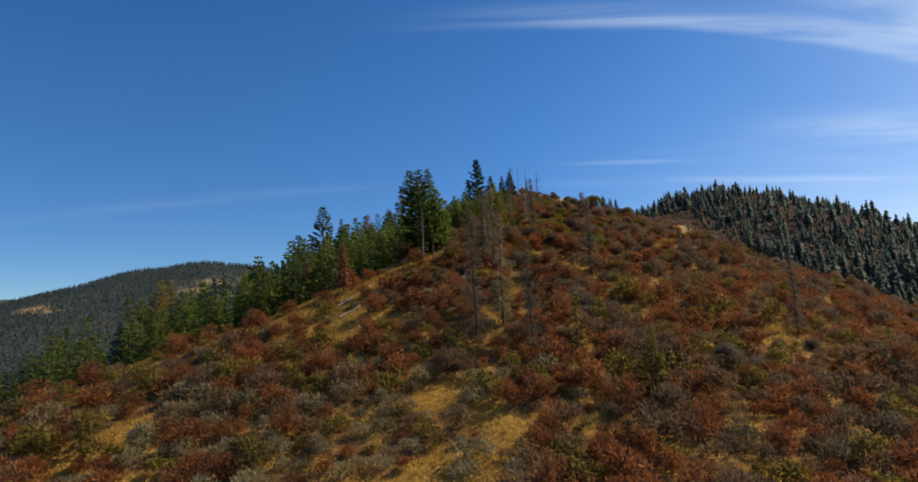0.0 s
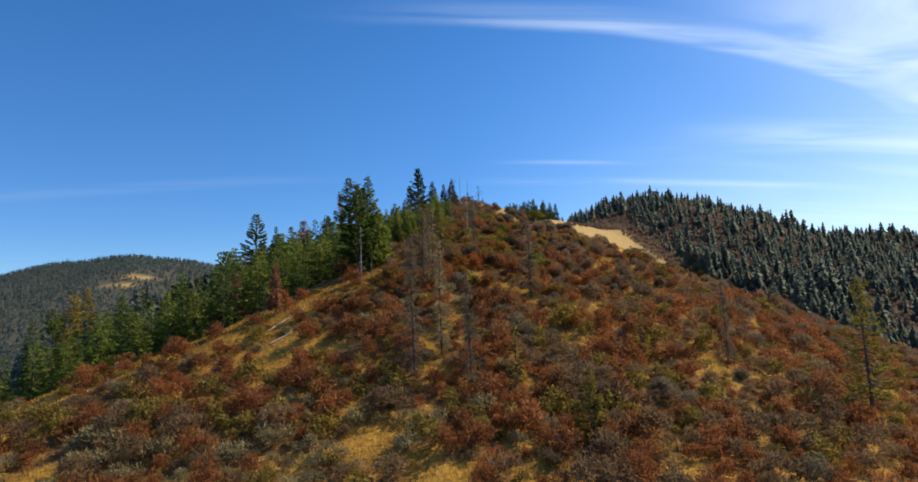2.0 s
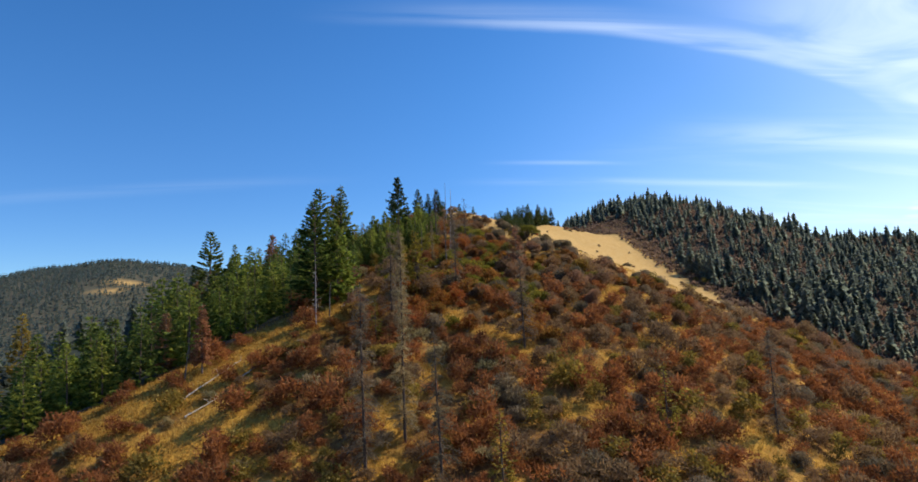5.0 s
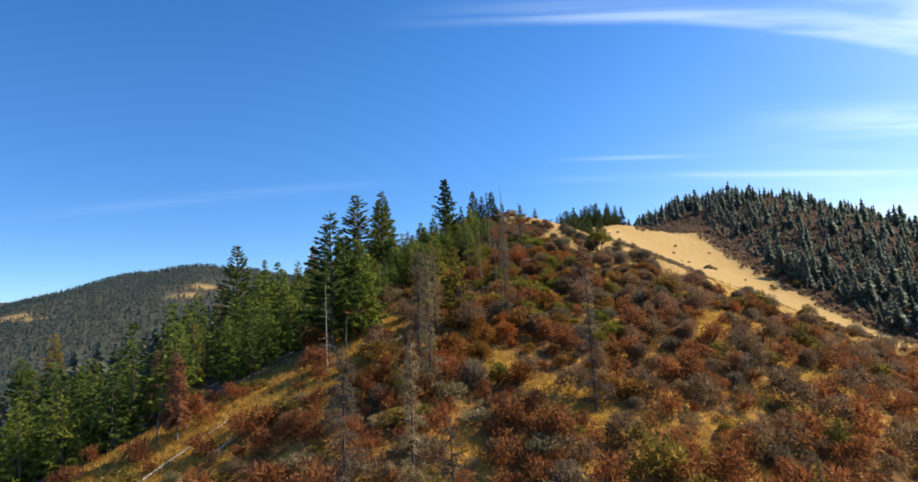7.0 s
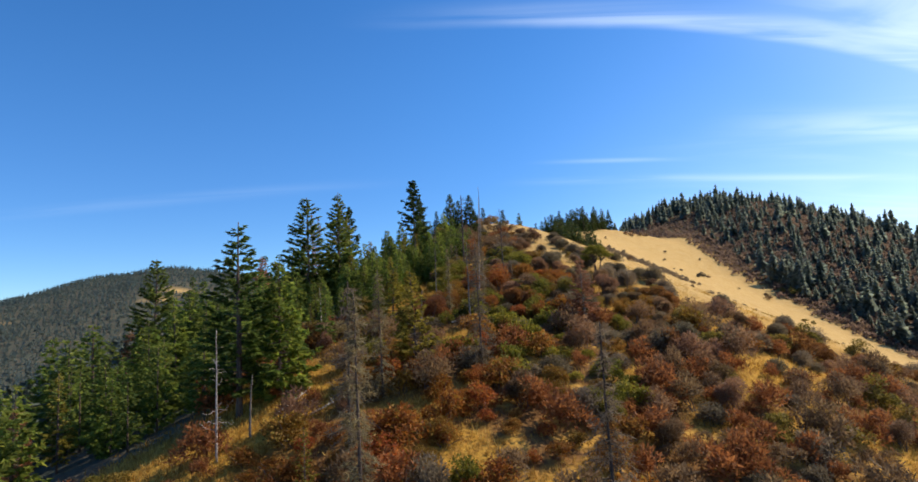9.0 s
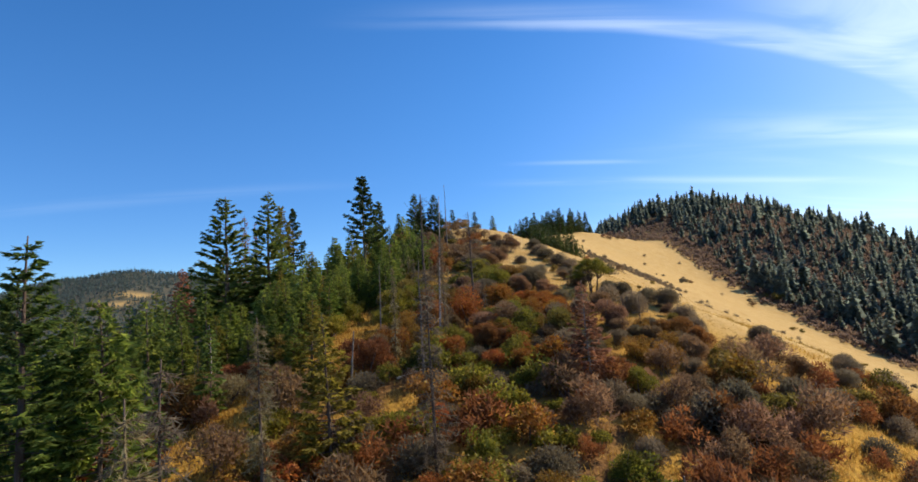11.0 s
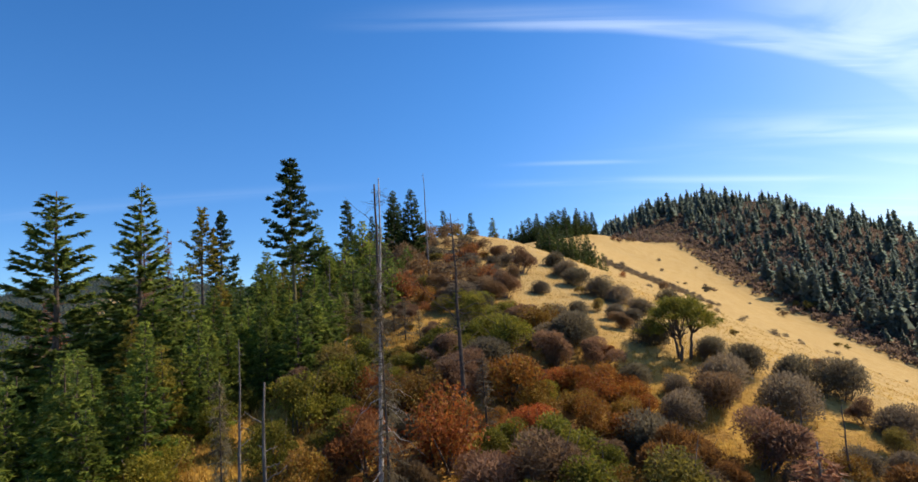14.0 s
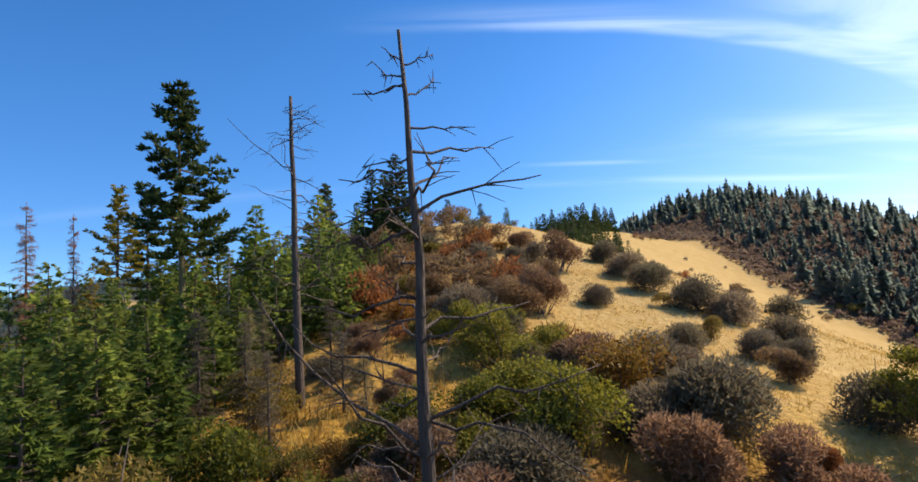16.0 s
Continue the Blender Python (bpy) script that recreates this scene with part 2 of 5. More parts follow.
BROWN = foliage("brown_twigs", (0.19, 0.118, 0.068), (0.25, 0.158, 0.092), (0.31, 0.205, 0.122), glow=0.52)
OLIVE = foliage("olive_leaves", (0.13, 0.105, 0.022), (0.22, 0.175, 0.036), (0.33, 0.26, 0.060), glow=0.5)
GREYBUSH = foliage("grey_shrub_twigs", (0.150, 0.125, 0.084), (0.195, 0.163, 0.110), (0.245, 0.208, 0.142), glow=0.5)
SAGE = foliage("sage_leaves", (0.21, 0.175, 0.085), (0.32, 0.27, 0.14), (0.44, 0.38, 0.21), glow=0.5)
REDOAK = foliage("red_oak_leaves", (0.20, 0.066, 0.020), (0.33, 0.115, 0.026), (0.42, 0.18, 0.036), odd=(0.26, 0.19, 0.04), glow=0.45)
ORANGE = foliage("orange_oak_leaves", (0.16, 0.075, 0.016), (0.30, 0.150, 0.028), (0.40, 0.24, 0.045), odd=(0.20, 0.17, 0.03), glow=0.4)
GREENOAK = foliage("green_oak_leaves", (0.10, 0.105, 0.014), (0.20, 0.20, 0.026), (0.34, 0.30, 0.045), glow=0.5)
RUSTGRASS = foliage("rusty_grass", (0.28, 0.14, 0.035), (0.42, 0.24, 0.055), (0.54, 0.34, 0.09), glow=0.45)
STRAW = foliage("dry_grass", (0.40, 0.235, 0.05), (0.56, 0.36, 0.09), (0.68, 0.48, 0.16), glow=0.45)
BARK = bark("conifer_bark", (0.055, 0.036, 0.026), (0.15, 0.10, 0.07))
DARKWOOD = bark("dark_weathered_wood", (0.032, 0.021, 0.016), (0.15, 0.105, 0.080), 5.0)
STREAKWOOD = bark("streaked_bleached_wood", (0.13, 0.09, 0.075), (0.60, 0.52, 0.46), 6.0)
GREYWOOD = bark("weathered_wood", (0.070, 0.055, 0.046), (0.235, 0.195, 0.165))
PALEWOOD = bark("bleached_wood", (0.34, 0.29, 0.23), (0.62, 0.55, 0.46))
STEM = bark("shrub_stems", (0.07, 0.05, 0.04), (0.16, 0.12, 0.10))
MOSSBARK = bark("lichened_bark", (0.06, 0.045, 0.03), (0.26, 0.20, 0.06))

# ---- the lie of the land ----


def lattice(ix, iy, seed):
    h = np.sin(ix * 127.1 + iy * 311.7 + seed * 74.7) * 43758.5453
    return h - np.floor(h)


def value_noise(x, y, seed=0.0):
    x, y = np.asarray(x, float), np.asarray(y, float)
    ix, iy = np.floor(x), np.floor(y)
    fx, fy = x - ix, y - iy
    fx, fy = fx * fx * (3 - 2 * fx), fy * fy * (3 - 2 * fy)
    a, b = lattice(ix, iy, seed), lattice(ix + 1, iy, seed)
    c, d = lattice(ix, iy + 1, seed), lattice(ix + 1, iy + 1, seed)
    return (a + (b - a) * fx) * (1 - fy) + (c + (d - c) * fx) * fy - 0.5


def rolling(x, y, size, seed, octaves=3):
    return sum(value_noise(x / size * 2**k, y / size * 2**k, seed + 9 * k) / 2**k for k in range(octaves))


# the main spur, by y: crest x, crest height, half width of its flat back to either side
SPUR_Y = (-400, -80, 0, 50, 75, 95, 112, 126, 140, 172, 205, 240, 262, 300, 330, 430, 500, 545, 620, 900)
SPUR_X = (-20, 0, 2, 4, 6, 8, 9, 10, 13, 20, 28, 33, 32, 46, 60, 90, 115, 150, 215, 260)
SPUR_Z = (-40, -6, 8, 21.5, 29, 35, 43.3, 49.3, 55.8, 67, 76.5, 86.5, 92.5, 91.3, 92, 108.3, 116.6, 125, 118.5, 118)
SPUR_L = (110, 95, 90, 85, 82, 74, 46, 32, 22, 15, 14, 14, 14, 14, 12, 10, 10, 10, 20, 30)
SPUR_R = (70, 62, 60, 60, 60, 56, 52, 48, 45, 42, 26, 12, 12, 7, 10, 15, 12, 6, 36, 30)
SPUR_FALL = (0.42, 0.42, 0.42, 0.42, 0.43, 0.43, 0.43, 0.43, 0.42, 0.40, 0.475, 0.45, 0.45, 0.46, 0.43, 0.47, 0.43, 0.46, 0.50, 0.5)
FINE_Y = np.arange(-400.0, 901.0, 2.0)


def eased(values):
    line = np.interp(FINE_Y, SPUR_Y, values)
    kernel = np.exp(-0.5 * (np.arange(-12, 13) / 4.5) ** 2)
    return np.convolve(np.pad(line, 12, "edge"), kernel / kernel.sum(), "valid")


CREST_X, CREST_Z, FLAT_L, FLAT_R, FALL_R = (eased(v) for v in (SPUR_X, SPUR_Z, SPUR_L, SPUR_R, SPUR_FALL))


def spur(x, y):
    """Height of the spur, and the way sideways from its crest in metres (right: plus)."""
    yc = np.clip(y, -400, 900)
    d = x - np.interp(yc, FINE_Y, CREST_X)
    top = np.interp(yc, FINE_Y, CREST_Z) - np.abs(y - yc) * 0.25
    flat = np.where(d > 0, np.interp(yc, FINE_Y, FLAT_R), np.interp(yc, FINE_Y, FLAT_L))
    gentle, steep, soft = np.where(d > 0, 0.10, 0.06), np.where(d > 0, np.interp(yc, FINE_Y, FALL_R), 0.38), 5.0
    over = np.abs(d) - flat
    ramp = soft * np.logaddexp(0, over / soft)
    return top - gentle * (np.sqrt(d * d + 9) - 3) - (steep - gentle) * ramp, d


def ridge(x, y, crest, slope, soft):
    """Height of a hill whose crest runs along a line of points."""
    best = np.full(np.shape(x), 1e9)
    z = np.zeros(np.shape(x))
    for (x0, y0, z0), (x1, y1, z1) in zip(crest, crest[1:]):
        dx, dy = x1 - x0, y1 - y0
        s = np.clip(((x - x0) * dx + (y - y0) * dy) / (dx * dx + dy * dy), 0, 1)
        d = np.hypot(x - x0 - s * dx, y - y0 - s * dy)
        h = z0 + s * (z1 - z0) - slope * (np.sqrt(d * d + soft * soft) - soft)
        z = np.where(best > 1e8, h, np.maximum(z, h))
        best = np.minimum(best, d)
    return z


HILL = ((248, 735, 122), (272, 742, 150), (300, 748, 167), (340, 750, 172), (378, 748, 167), (400, 730, 138), (440, 690, 118), (485, 650, 107), (575, 610, 98), (760, 560, 89), (1100, 480, 74))
MOUNTAIN = ((-2600, 2600, 181), (-1772, 2300, 187), (-1562, 2200, 157), (-1231, 1900, 159), (-1052, 1850, 176), (-917, 1800, 208), (-775, 1800, 224), (-690, 1800, 219), (-598, 1800, 200), (-430, 1830, 161), (-150, 1950, 121), (400, 2200, 101))


# bare golden clearings on the mountain: x, y, radius
CLEARINGS = ((-622, 1466, 38), (-660, 1412, 22), (-625, 1400, 22), (-930, 1266, 34), (-857, 1212, 20))


def ground_height(x, y):
    x, y = np.asarray(x, float), np.asarray(y, float)
    far = np.clip((np.hypot(x - 60, y - 250) - 420) / 700, 0, 1)
    base = -34 + 60 * rolling(x, y, 900, 5) * far + 26 * far
    a, _ = spur(x, y)
    b = ridge(x, y, HILL, 0.45, 25)
    c = ridge(x, y, MOUNTAIN, 0.28, 60) + 34 * rolling(x, y, 330, 17) * np.clip((y - 900) / 500, 0, 1)
    b = b + 10 * rolling(x, y, 120, 31) * np.clip((x - 200) / 120, 0, 1)
    k = 7.0
    top = np.maximum(np.maximum(a, b), np.maximum(base, c))
    z = top + k * np.log(sum(np.exp((h - top) / k) for h in (a, b, base, c)))
    return z + 1.6 * rolling(x, y, 26, 3) + 0.35 * rolling(x, y, 5, 8, 2)


def smooth(v, a, b):
    t = np.clip((v - a) / (b - a), 0, 1)
    return t * t * (3 - 2 * t)


def litter_cover(x, y):
    """1 under the scrub of the near hillside, 0 on the open golden grass."""
    _, d = spur(x, y)
    near = smooth(203 - y - 0.95 * np.clip(d, 0, 38) + 0.25 * np.maximum(d - 55, 0) + 9 * rolling(x, y, 22, 47), -6, 10)
    shoulder = smooth(-y, -262, -205) * smooth(-d, -7, 1) * 0.8
    hill = smooth(ridge(x, y, HILL, 0.45, 25) - spur(x, y)[0], 2, 6) * smooth(x, 150, 190)
    return np.clip(np.maximum(np.maximum(near, shoulder), hill) * (1 - 0.9 * meadow(x, y)) * (1 - 0.8 * opening(x, y)), 0, 1)


def opening(x, y):
    """Small patches of golden grass between the shrubs."""
    return np.maximum(smooth(rolling(x, y, 15, 41), 0.24, 0.38), smooth(rolling(x, y, 7, 43, 2), 0.22, 0.34))


# grassy glades in the scrub: x, y, half length, half width
GLADES = ((55.7, 137.9, 4.5, 2.6), (62, 138, 4.5, 3), (56.5, 148.4, 4, 2.4), (11.5, 137.2, 4, 2.6), (69, 143.6, 4, 3), (50.7, 125, 3.5, 2.6), (59, 125.4, 3.5, 2.6), (43.8, 118.5, 3.5, 2.4), (11.5, 113, 3.5, 2.8), (51.2, 144, 3, 2), (44.2, 136.2, 3, 2))


def meadow(x, y):
    """Grassy openings: a strip along the edge of the wood, a bay in it, and the glades."""
    d = spur(x, y)[1]
    rim = -d - np.interp(np.clip(y, -400, 900), FINE_Y, FLAT_L)
    strip = smooth(rim, -17, -11) * smooth(-rim, -18, -10) * smooth(y, 104, 113) * smooth(-y, -154, -145)
    bay = np.exp(-(((d + 10) / 4.2) ** 2 + ((y - 175) / 14) ** 2) ** 2) + np.exp(-(((d + 15) / 4.5) ** 2 + ((y - 160) / 6) ** 2) ** 2)
    total = strip + bay
    for gx, gy, gl, gw in GLADES:
        total = total + np.exp(-(((x - gx) / gl) ** 2 + ((y - gy) / gw) ** 2) ** 2)
    return np.clip(total, 0, 1)


def bare_band(x, y):
    """Brown scrub without trees: glades, and a band along the hill's near flank."""
    glade = smooth(rolling(x, y, 60, 77), 0.10, 0.28)
    flank = smooth(288 - x + 0.10 * (y - 480) + 30 * rolling(x, y, 40, 79), 0, 26) * smooth(-y, -722, -690)
    saddle = np.exp(-(((x - 262) / 34) ** 2 + ((y - 625) / 62) ** 2) ** 2)
    flank = np.maximum(flank * smooth(y, 470, 560), saddle)
    return np.maximum(glade, flank)


def side_of(x, y):
    return spur(x, y)[1]


def golden_cover(x, y):
    """The richer colour of the grass between the shrubs of the near slope."""
    return smooth(208 - y - 0.9 * np.clip(side_of(x, y), 0, 40), -14, 14)


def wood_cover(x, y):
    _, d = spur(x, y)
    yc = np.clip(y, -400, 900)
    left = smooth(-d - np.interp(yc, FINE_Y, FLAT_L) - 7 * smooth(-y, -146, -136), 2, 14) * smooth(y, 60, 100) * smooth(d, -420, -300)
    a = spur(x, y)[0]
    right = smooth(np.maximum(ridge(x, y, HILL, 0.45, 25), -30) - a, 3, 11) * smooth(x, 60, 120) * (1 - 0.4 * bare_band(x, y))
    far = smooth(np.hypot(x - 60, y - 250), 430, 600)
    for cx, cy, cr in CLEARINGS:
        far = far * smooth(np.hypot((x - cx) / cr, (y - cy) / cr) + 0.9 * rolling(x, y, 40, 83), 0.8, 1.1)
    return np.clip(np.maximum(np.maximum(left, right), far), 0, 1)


def spread(fine, reach, grow, end):
    """Grid lines: even over the middle, then wider and wider apart."""
    lines, step = [reach], fine
    while lines[-1] < end:
        step *= grow
        lines.append(lines[-1] + step)
    return lines


def build_ground():
    xs = np.array([-v - 90 + 0 for v in reversed(spread(2.0, 0, 1.055, 4300))][:-1] + list(np.arange(-90, 120, 2.0)) + [v + 120 for v in spread(2.0, 0, 1.055, 4300)])
    ys = np.array([20 - v for v in reversed(spread(2.0, 0, 1.09, 3900))][:-1] + list(np.arange(20, 290, 2.0)) + [v + 290 for v in spread(2.0, 0, 1.03, 4000)])
    gx, gy = np.meshgrid(xs, ys)
    gz = ground_height(gx, gy)
    nx, ny = len(xs), len(ys)
    verts = np.stack([gx, gy, gz], -1).reshape(-1, 3)
    i = np.arange(nx * ny).reshape(ny, nx)
    quads = np.stack([i[:-1, :-1], i[:-1, 1:], i[1:, 1:], i[1:, :-1]], -1).reshape(-1, 4)
    me = bpy.data.meshes.new("ground")
    me.from_pydata(verts, [], quads)
    me.polygons.foreach_set("use_smooth", np.ones(len(quads), bool))
    for name, f in (("litter", litter_cover), ("shaded_wood_floor", wood_cover), ("golden", golden_cover)):
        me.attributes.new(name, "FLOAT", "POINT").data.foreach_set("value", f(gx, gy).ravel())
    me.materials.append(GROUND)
    return tagged(new("ground", me), "hilly ground of dry golden grass and brown litter", "ground", kind="structure")


build_ground()

# ---- mesh tools ----


class Geo:
    """Gathers points and triangles for one mesh."""

    def __init__(self):
        self.v, self.f, self.n = [], [], 0

    def add(self, v, f):
        self.v.append(np.asarray(v, float))
        self.f.append(np.asarray(f, int) + self.n)
        self.n += len(v)

    def tube(self, points, radii, sides=6, closed=True):
        p = np.asarray(points, float)
        r = np.asarray(radii, float)
        way = np.gradient(p, axis=0)
        way /= np.linalg.norm(way, axis=1, keepdims=True) + 1e-9
        ref = np.where(np.abs(way[:, 2:3]) > 0.8, [[1.0, 0, 0]], [[0, 0, 1.0]])
        a = np.cross(way, ref)
        a /= np.linalg.norm(a, axis=1, keepdims=True) + 1e-9
        b = np.cross(way, a)
        t = np.arange(sides) * 2 * np.pi / sides
        ring = p[:, None] + r[:, None, None] * (np.cos(t)[None, :, None] * a[:, None] + np.sin(t)[None, :, None] * b[:, None])
        m = len(p)
        i = np.arange(m * sides).reshape(m, sides)
        j = np.roll(i, -1, 1)
        tri = np.concatenate([np.stack([i[:-1], j[:-1], j[1:]], -1).reshape(-1, 3), np.stack([i[:-1], j[1:], i[1:]], -1).reshape(-1, 3)])
        v = ring.reshape(-1, 3)
        if closed:
            v = np.concatenate([v, p[-1:]])
            k = len(v) - 1
            tri = np.concatenate([tri, np.stack([i[-1], j[-1], np.full(sides, k)], -1)])
        self.add(v, tri)

    def leaves(self, at, way, length, width, rng, tri=True):
        """Small blades: at the points, along the ways, each turned by chance about its own axis."""
        at, way = np.asarray(at, float), np.asarray(way, float)
        n = len(at)
        way = way / (np.linalg.norm(way, axis=1, keepdims=True) + 1e-9)
        side = np.cross(way, rng.normal(size=(n, 3)))
        side /= np.linalg.norm(side, axis=1, keepdims=True) + 1e-9
        length, width = np.broadcast_to(length, n)[:, None], np.broadcast_to(width, n)[:, None]
        if tri:
            v = np.stack([at - side * width / 2, at + side * width / 2, at + way * length], 1).reshape(-1, 3)
            self.add(v, np.arange(3 * n).reshape(n, 3))
        else:
            mid = at + way * length * 0.5
            v = np.stack([at, mid - side * width / 2, at + way * length, mid + side * width / 2], 1).reshape(-1, 3)
            q = np.arange(4 * n).reshape(n, 4)
            self.add(v, np.concatenate([q[:, [0, 1, 2]], q[:, [0, 2, 3]]]))

    def mesh(self, name, material, even=False):
        me = bpy.data.meshes.new(name)
        v, f = np.concatenate(self.v), np.concatenate(self.f)
        me.vertices.add(len(v))
        me.vertices.foreach_set("co", v.ravel())
        me.loops.add(f.size)
        me.loops.foreach_set("vertex_index", f.ravel().astype(np.int32))
        me.polygons.add(len(f))
        me.polygons.foreach_set("loop_start", np.arange(0, f.size, 3, dtype=np.int32))
        me.update(calc_edges=True)
        if even:
            me.polygons.foreach_set("use_smooth", np.ones(len(f), bool))
        me.materials.append(material)
        return me


def part(name, geo, material, parent, label="", even=False):
    ob = new(name, geo.mesh(name, material, even))
    ob.parent = parent
    return tagged(ob, label) if label else ob


def height_at(x, y):
    return float(ground_height(np.array([x]), np.array([y]))[0])


def stand(x, y, turn=0.0, scale=1.0, sink=0.1):
    return pose(x, y, height_at(x, y) - sink * scale, 0, 0, turn) @ Matrix.Scale(scale, 4)


def place_copy(master, x, y, turn=0.0, scale=1.0, sink=0.1, label="", tall=1.0):
    ob = copy_thing(master, pose(0, 0, 0))
    ob.location = (x, y, height_at(x, y) - sink * scale)
    ob.rotation_euler = (0, 0, radians(turn))
    ob.scale = (scale, scale, scale * tall)
    return tagged(ob, label) if label else ob


MASTERS = []


def thing(name, label, category, group=""):
    """The first of a kind; it is taken into place as one of its own copies, or set aside at the end."""
    kin = {"conifer tree": "conifers on the spur", "dead tree": "dead trees on the spur", "shrub": "shrubs on the hillside"}
    ob = tagged(new(name), label, category, group or kin.get(category, ""))
    MASTERS.append(ob)
    return ob


# ---- trees ----


def trunk_line(rng, height, sway, n=9):
    z = np.linspace(0, height, n)
    u = z / height
    bend = np.cumsum(rng.normal(0, sway, (n, 2)), 0) * u[:, None]
    return np.concatenate([bend, z[:, None]], 1), u


def on_line(line, z):
    return np.stack([np.interp(z, line[:, 2], line[:, 0]), np.interp(z, line[:, 2], line[:, 1]), z], -1)


def conifer(name, label, needles, seed, height, reach, crown=0.15, step=0.42, per=5, spray=0.55, dense=1.0, droop=0.35, lift=0.35, shape=0.85, wood=None, gaps=0.1, girth=0.013, category="conifer tree", light=False):
    rng = np.random.default_rng(seed)
    tree = thing(name, label, category)
    line, u = trunk_line(rng, height, 0.05)
    trunk = Geo()
    trunk.tube(line, height * girth * (1 - 0.93 * u) + 0.015, 8)
    limbs, crown_geo = Geo(), Geo()
    z = crown * height
    at, way, size = [], [], []
    while z < height * 0.985:
        f = (z - crown * height) / (height * (1 - crown))
        turn0 = rng.uniform(0, 6.28)
        count = max(3, int(round(per * (1 - 0.3 * f))))
        for k in range(count):
            if rng.random() < gaps:
                continue
            t = turn0 + 6.283 * k / count + rng.normal(0, 0.25)
            full = min(1.0, 0.55 + f * 3.0)
            length = reach * (1 - f) ** shape * full * rng.uniform(0.62, 1.12) + 0.18
            rise = (-droop * (1 - f) + lift * f + rng.normal(0, 0.08))
            start = on_line(line, np.array([z + rng.uniform(-0.15, 0.15) * step]))[0]
            s = np.linspace(0, 1, 3)
            out = np.array([math.cos(t), math.sin(t), 0.0])
            path = start + out * (length * s)[:, None] + np.array([0, 0, 1.0]) * (length * (rise * s + 0.22 * s**2))[:, None]
            limbs.tube(path[[0, 2]] if light else path, ((0.012 + 0.012 * length) * (1 - 0.85 * s) + 0.004)[[0, 2] if light else [0, 1, 2]], 3, closed=False)
            m = max(2, int(length / spray * 2.6 * dense))
            c = 2 if light else 4
            q = rng.uniform(0.12 if length < 1.2 else 0.22, 1.0, m) ** 0.8
            p = np.stack([np.interp(q, s, path[:, c]) for c in range(3)], -1)
            sidev = np.array([-out[1], out[0], 0.0])
            hand = rng.choice([-1.0, 1.0], m)[:, None]
            w = out * rng.uniform(0.5, 1.0, (m, 1)) + sidev * hand * rng.uniform(0.2, 1.0, (m, 1)) + np.array([0, 0, 1.0]) * rng.normal(-0.08, 0.16, (m, 1))
            at.append(np.repeat(p, c, 0) + rng.normal(0, 0.06, (c * m, 3)))
            way.append(np.repeat(w, c, 0) + rng.normal(0, 0.24, (c * m, 3)))
            size.append(np.repeat(rng.uniform(0.7, 1.25, m), c) * spray * (0.65 + 0.35 * (1 - f)))
        z += step * rng.uniform(0.75, 1.25)
    at, way, size = np.concatenate(at), np.concatenate(way), np.concatenate(size)
    crown_geo.leaves(at, way, size, size * (0.62 if light else 0.40), rng, tri=True)
    part("trunk", trunk, wood or BARK, tree, even=True)
    if not light:
        tagged(part("branching", limbs, wood or BARK, tree), kind="stuff")
    part("crown", crown_geo, needles, tree)
    return tree


def tufted_pine(name, label, needles, seed, height, reach, crown=0.42, boughs=46, tuft=0.5, wood=None, flat=0.5):
    """An old pine: open boughs that carry dense tufts towards their ends."""
    rng = np.random.default_rng(seed)
    tree = thing(name, label, "conifer tree")
    line, u = trunk_line(rng, height, 0.05)
    trunk, limbs, tufts = Geo(), Geo(), Geo()
    trunk.tube(line, height * 0.0125 * (1 - 0.9 * u) + 0.02, 9)
    at, way, size = [], [], []
    for k in range(boughs):
        f = (k + rng.uniform(0, 0.9)) / boughs
        z = height * (crown + (0.985 - crown) * f)
        t = k * 2.4 + rng.normal(0, 0.4)
        length = reach * (0.62 + 0.5 * math.sin(math.pi * min(1, f * 1.15 + 0.2))) * (1 - f**3 * 0.72) * rng.uniform(0.5, 1.12)
        out = np.array([math.cos(t), math.sin(t), 0.0])
        s = np.linspace(0, 1, 6)
        rise = -0.10 * (1 - f) + 0.45 * f + rng.normal(0, 0.1)
        path = on_line(line, np.array([z]))[0] + out * (length * s)[:, None] + np.array([0, 0, 1.0]) * (length * (rise * s - 0.12 * np.sin(s * 3.1) + 0.2 * s**3))[:, None]
        path[1:] += rng.normal(0, 0.05, (5, 3))
        limbs.tube(path, (0.02 + 0.018 * length) * (1 - 0.85 * s) + 0.006, 4, closed=False)
        for j in range(int(3 + length * 3.2)):
            q = rng.uniform(0.35, 1.02)
            c = np.array([np.interp(q, s, path[:, i]) for i in range(3)]) + rng.normal(0, 1, 3) * [0.32, 0.32, 0.12] * (0.5 + 0.25 * length) * flat
            m = 16
            w = rng.normal(size=(m, 3))
            w[:, 2] = np.abs(w[:, 2]) * 0.7 + 0.05
            w /= np.linalg.norm(w, axis=1, keepdims=True)
            at.append(c + w * 0.08)
            way.append(w + out * 0.35)
            size.append(rng.uniform(0.7, 1.2, m) * tuft)
    at, way, size = np.concatenate(at), np.concatenate(way), np.concatenate(size)
    tufts.leaves(at, way, size, size * 0.34, rng, tri=False)
    part("trunk", trunk, wood or BARK, tree, even=True)
    tagged(part("branching", limbs, wood or BARK, tree), kind="stuff")
    part("crown", tufts, needles, tree)
    return tree


